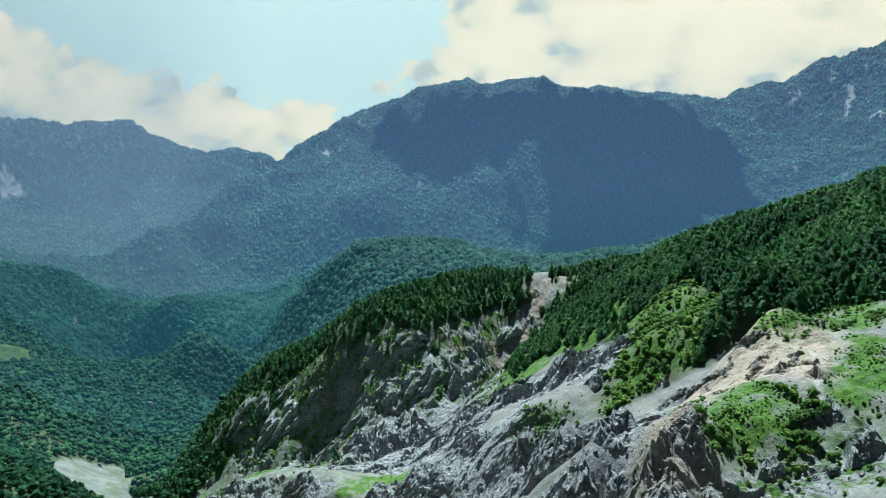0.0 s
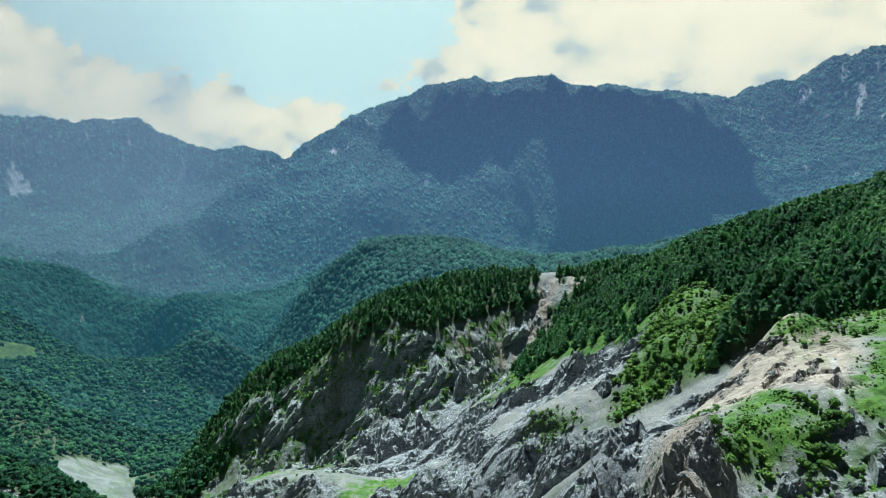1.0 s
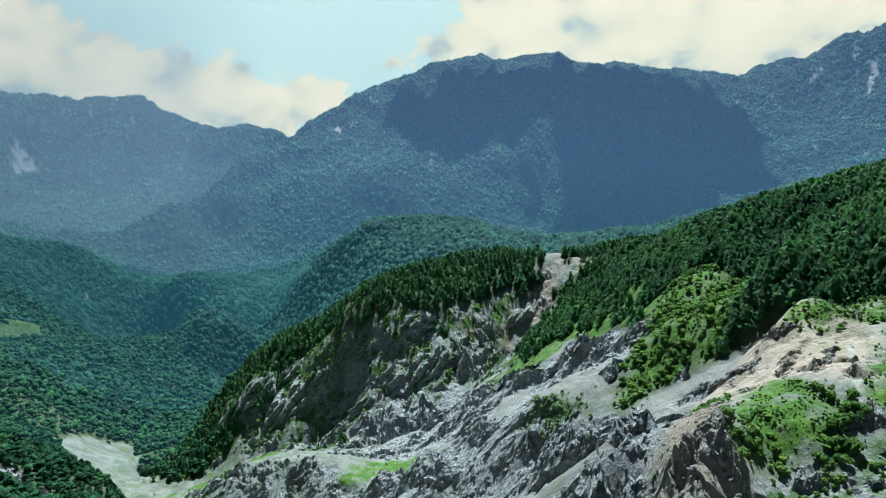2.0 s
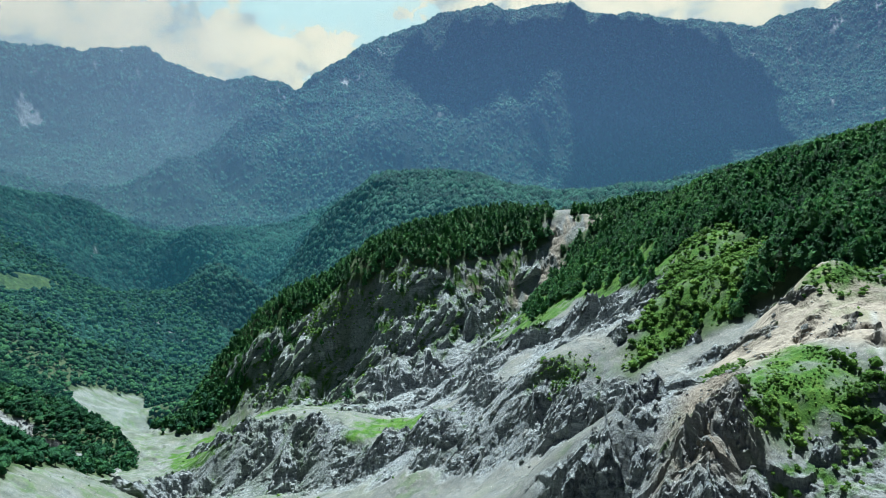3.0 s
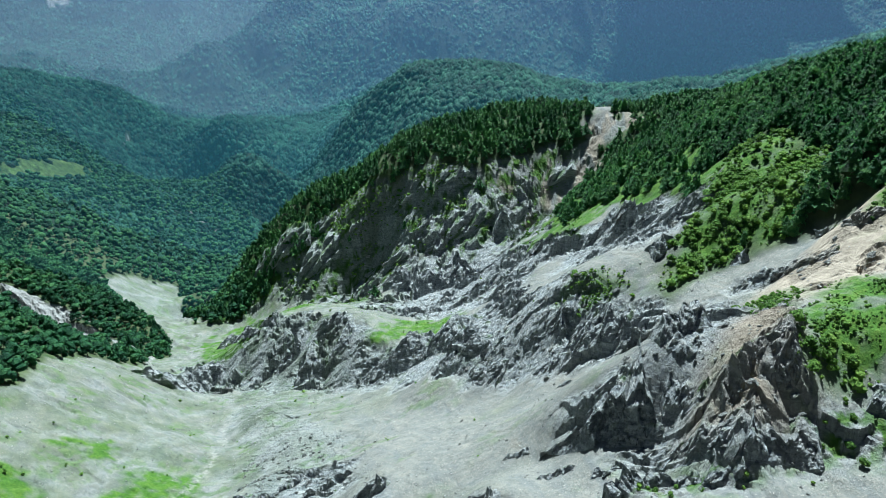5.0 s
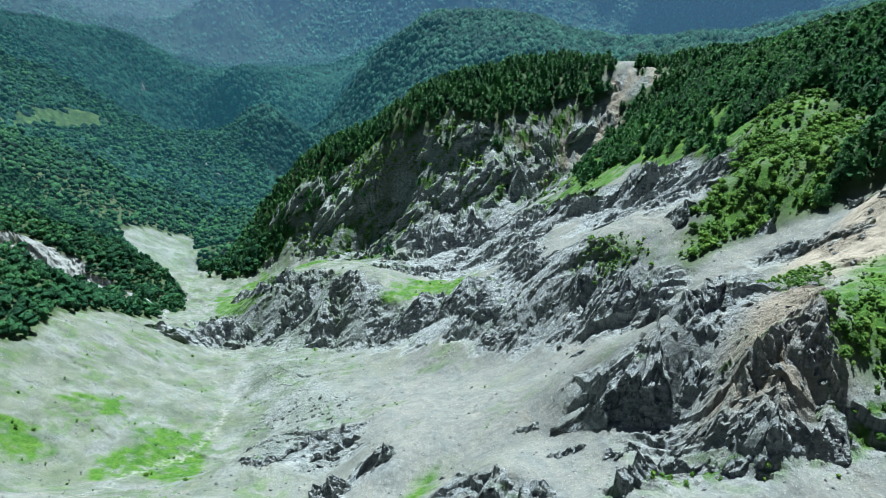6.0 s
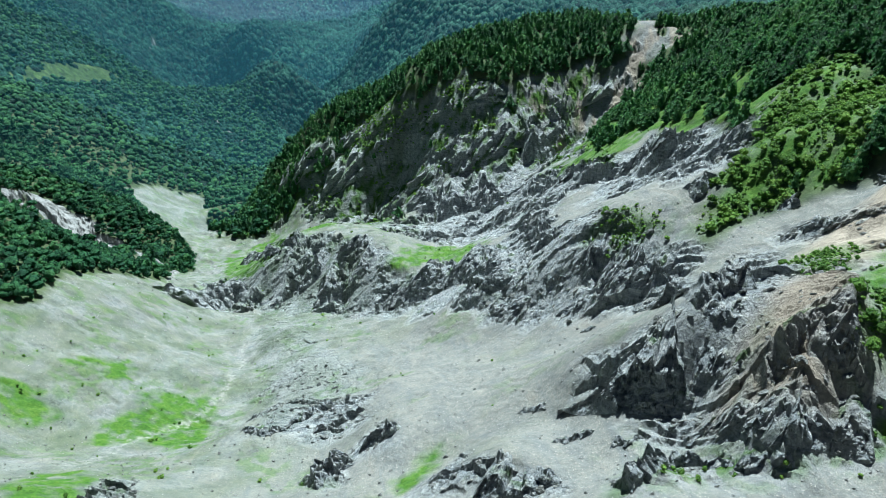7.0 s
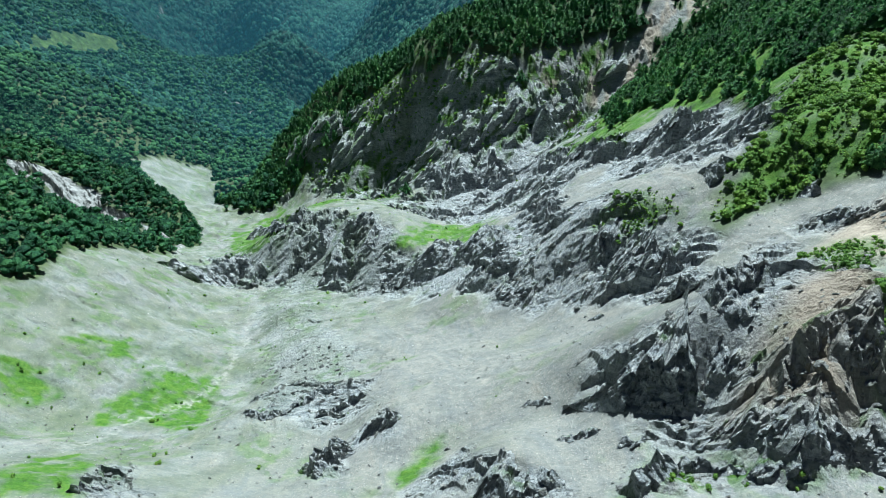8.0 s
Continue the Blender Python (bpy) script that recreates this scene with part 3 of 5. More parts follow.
SCARPS_NEAR_MORE = [
    [(11.8, 278.8, 3.0), (18.0, 275.5, 2.7), (22.9, 274.5, 2.3)],
    [(23.1, 247.5, 2.7), (29.3, 245.9, 2.6), (36.0, 248.3, 2.7)],
    [(39.8, 238.2, 2.1), (44.5, 238.5, 2.0), (49.7, 240.8, 2.0)],
    [(39.9, 351.0, 2.2), (43.6, 346.9, 2.1), (46.1, 346.4, 2.1)],
    [(29.8, 377.7, 6.5), (35.6, 368.9, 6.0), (42.3, 363.7, 5.5)],
    [(-11.2, 423.2, 13.4), (-1.7, 407.1, 11.9), (9.5, 394.2, 10.6)],
    [(62.2, 337.5, 5.9), (57.7, 273.1, 4.6), (75.4, 312.2, 5.0)],
    [(63.2, 264.9, 6.6), (73.0, 268.8, 6.4), (79.6, 268.7, 6.2)],
]
SCARPS_NEAR_REST = [
    [(73.7, 233.3, 5.4), (80.5, 235.4, 5.1), (84.8, 242.7, 5.0)],
    [(83.3, 238.3, 4.5), (87.8, 240.8, 5.0), (95.6, 239.9, 5.6)],
    [(41.2, 208.1, 3.9), (56.4, 223.0, 3.5), (65.9, 217.8, 3.1)],
    [(65.9, 217.3, 3.5), (71.5, 214.2, 3.5), (78.5, 213.0, 3.4)],
    [(65.0, 252.8, 5.9), (69.3, 246.1, 5.3), (72.9, 243.2, 4.7)],
    [(62.1, 249.9, 9.0), (65.9, 249.8, 9.0), (69.0, 248.5, 9.0)],
    [(71.8, 246.3, 4.8), (73.8, 242.2, 8.6), (76.0, 238.9, 7.7)],
    [(79.8, 244.9, 2.0), (83.2, 240.9, 2.7), (85.7, 238.4, 2.6)],
    [(83.3, 234.7, 4.0), (90.0, 235.9, 3.2), (97.7, 239.1, 4.9)],
    [(63.5, 262.2, 3.8), (70.4, 259.9, 4.5), (75.5, 259.5, 2.6)],
    [(79.0, 227.3, 2.0), (86.9, 229.0, 2.1), (95.7, 232.0, 2.2)],
]
SCARPS_LOW = [
    [(-100.5, 324.6, 4.0), (-93.4, 338.0, 5.9), (-88.0, 349.0, 4.7), (-79.3, 351.6, 3.8)],
    [(-83.9, 319.4, 3.3), (-74.3, 321.0, 4.4), (-66.7, 324.6, 4.8), (-59.2, 328.9, 2.6)],
    [(-50.8, 286.8, 6.8), (-37.9, 283.7, 5.8), (-33.4, 289.6, 4.9)],
    [(-126.1, 331.4, 2.8), (-108.5, 318.8, 4.9), (-99.0, 324.5, 5.3)],
    [(-61.7, 262.1, 7.0), (-58.6, 272.4, 5.7), (-50.3, 277.1, 2.9)],
    [(86.1, 235.5, 4.9), (90.0, 234.5, 5.0), (95.0, 237.9, 5.1)],
]
SCARPS_SHOULDER = [
    [(133.8, 247.6, 4.4), (137.8, 246.4, 4.4), (142.0, 246.6, 4.4)],
    [(142.9, 247.5, 4.0), (146.4, 245.6, 3.8), (150.1, 244.4, 3.6)],
    [(140.7, 223.8, 7.5), (146.3, 222.7, 8.4), (154.6, 226.7, 9.4)],
    [(113.0, 343.1, 4.1), (120.9, 343.2, 4.0), (130.5, 323.4, 3.7), (139.0, 314.8, 3.6)],
    [(150.8, 361.2, 4.3), (146.7, 323.8, 3.8), (157.7, 324.9, 3.7)],
    [(84.3, 239.4, 6.4), (89.5, 234.4, 6.0), (96.3, 236.7, 5.8)],
    [(104.5, 437.9, 8.3), (107.8, 420.1, 7.6), (114.4, 416.8, 7.3)],
    [(101.1, 572.7, 9.0), (109.9, 550.1, 8.2), (120.4, 527.7, 7.5)],
]
SCARPS_SHOULDER_MORE = [
    [(89.7, 396.0, 7.0), (95.3, 398.1, 6.7), (101.0, 405.0, 6.4)],
    [(119.1, 371.6, 4.6), (122.5, 367.5, 4.3), (126.0, 366.7, 4.1)],
    [(131.5, 226.3, 3.5), (133.7, 223.4, 3.3), (137.0, 223.3, 3.1)],
    [(112.4, 231.9, 5.0), (116.6, 229.1, 4.5), (122.0, 230.6, 4.2)],
    [(142.6, 281.2, 3.3), (149.6, 283.6, 3.1), (160.6, 295.0, 3.1)],
]
SCARPS_LEFT = [
    [(-63.5, 266.8, 6.6), (-60.5, 274.4, 6.4), (-56.8, 288.6, 6.2)],
    [(-134.5, 226.6, 2.7), (-127.5, 226.5, 2.5), (-124.4, 234.6, 2.5)],
]


# ---- the lie of the land ----
class Lattice:
    """Smooth lattice noise in two dimensions, about -1 to 1."""

    def __init__(self, seed):
        rng = np.random.RandomState(seed)
        self.turn = rng.permutation(512)
        angle = rng.rand(512) * 2 * np.pi
        self.gx, self.gy = np.cos(angle), np.sin(angle)

    def one(self, x, y):
        ix, iy = np.floor(x).astype(np.int64), np.floor(y).astype(np.int64)
        fx, fy = x - ix, y - iy
        ux, uy = fx * fx * fx * (fx * (fx * 6 - 15) + 10), fy * fy * fy * (fy * (fy * 6 - 15) + 10)

        def corner(a, b):
            h = self.turn[(self.turn[(ix + a) & 511] + iy + b) & 511]
            return self.gx[h] * (fx - a) + self.gy[h] * (fy - b)

        low = corner(0, 0) * (1 - ux) + corner(1, 0) * ux
        high = corner(0, 1) * (1 - ux) + corner(1, 1) * ux
        return (low * (1 - uy) + high * uy) * 1.5

    def fbm(self, x, y, octaves=4, gain=0.5):
        total, size = 0.0, 1.0
        for k in range(octaves):
            total = total + size * self.one(x * 2 ** k + 17.3 * k, y * 2 ** k - 9.1 * k)
            size *= gain
        return total

    def ridged(self, x, y, octaves=4, gain=0.5):
        """Sharp crests at 1, hollows towards 0."""
        total, size, norm = 0.0, 1.0, 0.0
        for k in range(octaves):
            total = total + size * (1 - np.abs(self.one(x * 2 ** k + 31.7 * k, y * 2 ** k + 5.9 * k)))
            norm += size
            size *= gain
        return total / norm


N1, N2, N3, N4 = Lattice(11), Lattice(23), Lattice(37), Lattice(51)

CONTROL = np.array(DEBRIS_APRON + STREAM_BED + NEAR_BANK + ROCK_RIBS + SHOULDER + FOREST_HILL + CLIFF_SPUR + LEFT_WOODS + BEHIND_SPUR
                   + MID_VALLEY + DOME_HILL + LEFT_RIDGE + MASSIF_FOOT + MASSIF_FACE + MASSIF_CREST + LEFT_MOUNTAIN + HIDDEN_VALES + BACK_SLOPES + UNSEEN, float)


def warp(x, y):
    return np.stack([np.log(np.hypot(x, y + 60) + 30), np.arctan2(x, y + 60)], -1)


def kernel(a, b):
    d = a[:, None, :] - b[None, :, :]
    d[..., 1] = 2 * np.sin(d[..., 1] / 2)
    return np.sqrt((d ** 2).sum(-1) + 0.035 ** 2)


def fit_land():
    at = warp(CONTROL[:, 0], CONTROL[:, 1])
    count = len(at)
    system = np.ones((count + 1, count + 1))
    system[:count, :count] = kernel(at, at) - np.diag(np.where(np.hypot(CONTROL[:, 0], CONTROL[:, 1]) > 1250, 0.0012, 0.0006))
    system[count, count] = 0
    return at, np.linalg.solve(system, np.r_[CONTROL[:, 2], 0])


KNOTS, WEIGHTS = fit_land()


def base(x, y):
    """The smooth lie of the land between its crest, stream and slope lines."""
    q, out = warp(np.ravel(x), np.ravel(y)), np.empty(np.size(x))
    for i in range(0, len(q), 20000):
        out[i:i + 20000] = kernel(q[i:i + 20000], KNOTS) @ WEIGHTS[:-1] + WEIGHTS[-1]
    return out.reshape(np.shape(x))


def within(x, y, outline, soft=6.0):
    """1 inside a plan outline, 0 outside, with an edge that many metres wide."""
    x, y = np.asarray(x, float), np.asarray(y, float)
    xs, ys = [p[0] for p in outline], [p[1] for p in outline]
    result = np.zeros(x.shape)
    near = (x > min(xs) - soft) & (x < max(xs) + soft) & (y > min(ys) - soft) & (y < max(ys) + soft)
    px, py = x[near], y[near]
    inside, gap = np.zeros(px.shape, bool), np.full(px.shape, 1e9)
    for (ax, ay), (bx, by) in zip(outline, outline[1:] + outline[:1]):
        cross = ((ay > py) != (by > py)) & (px < (bx - ax) * (py - ay) / (by - ay + 1e-9) + ax)
        inside ^= cross
        k = np.clip(((px - ax) * (bx - ax) + (py - ay) * (by - ay)) / ((bx - ax) ** 2 + (by - ay) ** 2 + 1e-9), 0, 1)
        gap = np.minimum(gap, np.hypot(px - ax - k * (bx - ax), py - ay - k * (by - ay)))
    result[near] = np.clip(0.5 + np.where(inside, gap, -gap) / soft, 0, 1)
    return result


def covers(x, y):
    """Masks of turf, shrubs, crag, clay, pale rock and woods at places in the plan; outlines are frayed by noise."""
    wob = 9 * N1.fbm(x / 28, y / 28, 4) * np.clip(np.hypot(x, y) / 400, 0.5, 2.5)
    wob2 = 9 * N2.fbm(x / 28 + 7, y / 28, 4) * np.clip(np.hypot(x, y) / 400, 0.5, 2.5)
    a, b = x + wob, y + wob2
    most = lambda outlines, soft: np.maximum.reduce([within(a, b, o, soft) for o in outlines])
    bare = within(x + 0.6 * wob, y + 0.6 * wob2, BARE, 14)
    turf = most([GRASS_SHOULDER, GRASS_EDGE, GRASS_TERRACE, GRASS_FLAT, GRASS_NEAR, GRASS_STRIP, GRASS_TUFT, GRASS_LEFT, GRASS_TONGUE,
                 GRASS_GULLY, GRASS_BANK, GRASS_UPPER, GRASS_HEM], 8)
    turf = np.maximum(turf, most([GRASS_CLIFFTOP], 8) * np.clip(4 * N4.fbm(x / 13, y / 13, 3) + 0.55, 0, 0.95))
    shrub = most([SHRUB_RIB, SHRUB_SLOPE, SHRUB_SMALL, SHRUB_RIM, SHRUB_HEM], 7)
    shrub = np.maximum(shrub, 0.35 * most([SHRUB_BANK, GRASS_UPPER], 7))
    lush = most([GRASS_SHOULDER, GRASS_EDGE, GRASS_FLAT, GRASS_TONGUE, SHRUB_SLOPE], 7)
    crag = most([CRAG_CLIFF, CRAG_RIBS, CRAG_LOWER, CRAG_ISLET, CRAG_FRONT, CRAG_STEP, CRAG_BAND], 10)
    crag = np.maximum.reduce([crag, 0.4 * most([CHUTES, GRASS_CLIFFTOP], 12), 0.5 * most([GREY_BANK], 14), 0.25 * most([GRAVEL_CHANNEL], 8)])
    crag = np.maximum(crag, np.maximum(0.75 * most([BEDDED_ROCK, WHITE_ROCK], 8), 0.8 * most([CRAG_SHOULDER], 8)))
    clay = np.maximum(most([TAN_SLOPE, TAN_FOOT], 12), most([CHUTES], 12) * np.clip(3 * N4.fbm(x / 16, y / 60, 3) + 0.5, 0, 0.9))
    pale = np.maximum.reduce([0.45 * most([WHITE_ROCK], 10), 0.55 * most([SLIDE_SCAR], 10), most([SCAR_WALL, SCAR_GULLY, SCAR_SPLIT, SCAR_RUNNEL, SCAR_PATCH, SCAR_LINE, SCAR_DOT], 14), within(x, y, TRAIL, 2.5), within(x + 0.3 * wob, y + 0.3 * wob2, STREAM_STONES, 4) * np.clip(0.25 + N3.fbm(x / 4, y / 4, 3), 0, 0.5)])
    mixed = most([SHOULDER_MIX, NEAR_MIX], 12)
    turf = np.maximum(turf, mixed * np.clip(3.0 * N4.fbm(x / 7 + 5, y / 7, 4) + 0.5, 0, 0.75))
    crag = np.maximum.reduce([crag, 0.55 * mixed, 0.7 * most([CRAG_NOSE], 8)])
    # coarse block debris on the valley side, broken ground on the tan slope
    rubble = np.clip(0.30 + 1.5 * N2.fbm(x / 26 + 3, y / 26, 5, 0.6), 0, 0.75) * np.clip((-60 - x) / 80, 0, 1) * bare
    broken = np.clip(1.8 * N1.fbm(x / 15, y / 15, 4) + 0.15, 0, 0.8) * most([TAN_SLOPE], 12)
    crag = np.maximum.reduce([crag, 0.35 * rubble, broken])
    ledges = within(a, b, CRAG_CLIFF, 20)
    turf = np.maximum(turf, ledges * np.clip(3.0 * N4.fbm(x / 14, y / 14, 4) + 0.6, 0, 0.8))
    wood = np.clip((1 - bare) - pale - 0.7 * most([WHITE_ROCK], 8) - 0.9 * most([GRASS_TONGUE, CHUTES], 8) - 0.7 * shrub, 0, 1)
    clearing = most([CLEARING], 30)
    wood, turf = wood * (1 - 0.6 * clearing), np.maximum(turf, 0.4 * clearing)
    channel = within(x + 0.2 * wob, y + 0.2 * wob2, GRAVEL_CHANNEL, 8)
    wood, bare = wood * (1 - channel), np.maximum(bare, channel)
    end = within(a, b, SPUR_END, 12) * (1 - channel)
    wood, crag, bare = np.maximum(wood, 0.9 * end), crag * (1 - 0.6 * end), bare * (1 - end)
    tufts = N3.fbm(x / 9, y / 9, 4)
    turf = np.clip(turf * (0.75 + 0.9 * (tufts + 0.25)), 0, 1)
    turf = np.maximum(turf, lush * np.clip(0.85 + 0.6 * tufts, 0, 1))
    moss = np.clip((N4.fbm(x / 45, y / 45, 4) - (0.26 - 0.24 * np.clip((-40 - x) / 90, 0, 1))) * 3, 0, 1) * np.clip((tufts + 0.15) * 3, 0, 1) * 0.5
    turf = np.maximum(turf, 0.12 * bare * np.clip((-50 - x) / 90, 0, 1) * np.clip(0.7 + N4.fbm(x / 30, y / 30, 4), 0, 1))
    turf = np.maximum(turf, moss * bare * (1 - 0.2 * crag) * (1 - 0.5 * np.clip((x + 70) / 90, 0, 1)))
    return bare, turf, shrub, crag, clay, pale, wood


def cuesta(x, y, per, fray, lattice):
    """Tilted beds: steep scarps that face up the slope, long backs behind them; 0 to 1, scaled to the distance from the look-out."""
    r = np.hypot(x, y + 60)
    s = np.log(r) * per + 0.0012 * per * x + fray * lattice.fbm(x / 110, y / 110, 3, 0.45)
    f = s - np.floor(s)
    rise = np.clip(f / 0.13, 0, 1)
    return np.where(f < 0.13, rise * rise * (3 - 2 * rise), 1 - (f - 0.13) / 0.87)


def facets(u, v, seed, lean=0.0):
    """Joint blocks: jittered cells a unit across, each a tilted plane at a height of its own; lean tips them all back along v."""
    i, j = np.floor(u).astype(np.int64), np.floor(v).astype(np.int64)
    best, value = np.full(u.shape, 1e9), np.zeros(u.shape)
    for a in (-1, 0, 1):
        for b in (-1, 0, 1):
            p, q = i + a, j + b
            key = HASH[(HASH[(p + seed) & 1023] + q) & 1023]
            du, dv = u - p - CELLS[key, 0], v - q - CELLS[key, 1]
            gap = du * du + dv * dv
            closer = gap < best
            best = np.where(closer, gap, best)
            value = np.where(closer, CELLS[key, 2] + CELLS[key, 3] * du + (CELLS[key, 4] - lean) * dv, value)
    return value


HASH = np.random.RandomState(5).permutation(1024)
CELLS = np.random.RandomState(6).uniform((0.1, 0.1, -0.75, -0.9, -0.5), (0.9, 0.9, 0.75, 0.9, 0.5), (1024, 5))


def broken_rock(x, y):
    """Fractured slate, about -1 to 1: blocks drawn out along the strike, with steep fronts and backs that dip away."""
    s, t = 0.88 * x - 0.47 * y, 0.47 * x + 0.88 * y
    s, t = s + 5 * N1.fbm(x / 23, y / 23, 3), t + 5 * N2.fbm(x / 23, y / 23, 3)
    return 0.50 * facets(s / 27, t / 13, 3, 0.7) + 0.30 * facets(s / 10, t / 5.5, 77, 0.6) + 0.17 * facets(s / 4.2, t / 2.8, 211, 0.5)


def land(x, y, cover=None):
    """Height of the ground with all its relief."""
    bare, turf, shrub, crag, clay, pale, wood = covers(x, y) if cover is None else cover
    h = base(x, y)
    far = np.hypot(x, y)
    near = np.clip((1500 - far) / 400, 0, 1)
    grow = np.clip(far / 600, 0.62, 1.5)
    # ribs and scarps on the bare rock
    u, v = 0.94 * x + 0.34 * y, -0.34 * x + 0.94 * y
    crest = N2.ridged(u / 70, v / 26, 5, 0.58) - 0.733
    notch = N1.ridged(u / 24 + 3, v / 10, 5, 0.62) - 0.733
    blocks = np.clip(0.55 + 1.4 * N4.fbm(x / 42, y / 42, 3), 0, 1.3)
    beds = 11 * blocks * (cuesta(x, y, 11, 0.5, N3) - 0.5) + 4 * blocks * (cuesta(x + 40, y, 29, 0.7, N1) - 0.5)
    rough = np.clip(crag + 0.25 * pale, 0, 1) * near
    cliff = within(x, y, CRAG_CLIFF, 40) * near
    rough = rough * (1 - 0.45 * cliff) * (1 - 0.7 * within(x, y, GREY_BANK, 16))
    rocky = rough > 0.02
    broken = np.zeros(h.shape)
    broken[rocky] = broken_rock(x[rocky], y[rocky])
    h = h + rough * grow * (7 * crest + 3.5 * notch + 0.45 * beds + 8.5 * blocks * broken)
    # the cliff spur breaks down in ledges that rise to one side
    level = h - 0.42 * x + 16 * N4.fbm(x / 90, y / 90, 4, 0.55)
    f = level / 46 - np.floor(level / 46)
    ledge = np.where(f < 0.68, 0.40 * f, 0.272 + (f - 0.68) * 2.275)
    h = h + cliff * 46 * 0.3 * (ledge - f + 0.2)
    # rills and lumps on the scree and clay
    rill = N4.ridged((u + 9 * N1.fbm(x / 45, y / 45, 3)) / 14, v / 75, 4, 0.55) - 0.733
    soft = bare * (1 - crag) * near
    h = h + soft * (2.4 * rill * np.clip(0.4 + 2 * N3.fbm(x / 50, y / 50, 2), 0, 1) + 1.3 * N1.fbm(x / 30, y / 30, 5, 0.5) + 0.22 * N3.fbm(x / 2.4, y / 2.4, 2) + 1.5 * clay * notch)
    h = h + near * turf * 0.8 * N2.fbm(x / 5, y / 5, 3)
    # wooded slopes: gullies, and on the far side the swell of the canopy
    h = h + wood * near * (5 * N1.fbm(x / 60, y / 60, 4) + 4 * (N2.ridged(x / 80, y / 80, 3) - 0.733))
    away = np.clip((far - 1050) / 400, 0, 1)
    high = np.clip((far - 2700) / 700, 0, 1)
    valleys = N3.ridged(x / 380, y / 560, 5, 0.5) - 0.733
    h = h + away * (16 * N1.fbm(x / 260, y / 260, 4) + 34 * valleys) + high * 95 * valleys
    h = h + high * 26 * (N2.ridged(x / 130, y / 300, 3, 0.5) - 0.733)
    h = h + away * wood * 4 * N2.fbm(x / 40, y / 40, 2)
    return h


def mesh_from(name, verts, tris, materials, quads=None, attributes=(), smooth=False, index=None):
    mesh = bpy.data.meshes.new(name)
    faces = tris if quads is None else quads
    size = faces.shape[1]
    mesh.vertices.add(len(verts))
    mesh.vertices.foreach_set("co", np.ascontiguousarray(verts, np.float32).ravel())
    mesh.loops.add(faces.size)
    mesh.loops.foreach_set("vertex_index", np.ascontiguousarray(faces, np.int32).ravel())
    mesh.polygons.add(len(faces))
    mesh.polygons.foreach_set("loop_start", np.arange(0, faces.size, size, dtype=np.int32))
    mesh.polygons.foreach_set("use_smooth", np.broadcast_to(smooth, len(faces)).copy())
    for m in materials:
        mesh.materials.append(m)
    if index is not None:
        mesh.polygons.foreach_set("material_index", np.ascontiguousarray(index, np.int32))
    for key, values in attributes:
        mesh.attributes.new(key, "FLOAT", "POINT").data.foreach_set("value", np.ascontiguousarray(values, np.float32))
    mesh.update(calc_edges=True)
    return mesh


# one sheet of land, ringed round the look-out, finest over the landslide and coarse behind it
RINGS = np.r_[np.geomspace(50, 270, 18, endpoint=False), np.geomspace(270, 700, 400, endpoint=False), np.geomspace(700, 1080, 160, endpoint=False), np.geomspace(1080, 1420, 45, endpoint=False), np.geomspace(1420, 4930, 180)]
SPOKES = np.radians(np.r_[np.linspace(-45, 37, 720), np.linspace(37, 315, 90)[1:-1]])


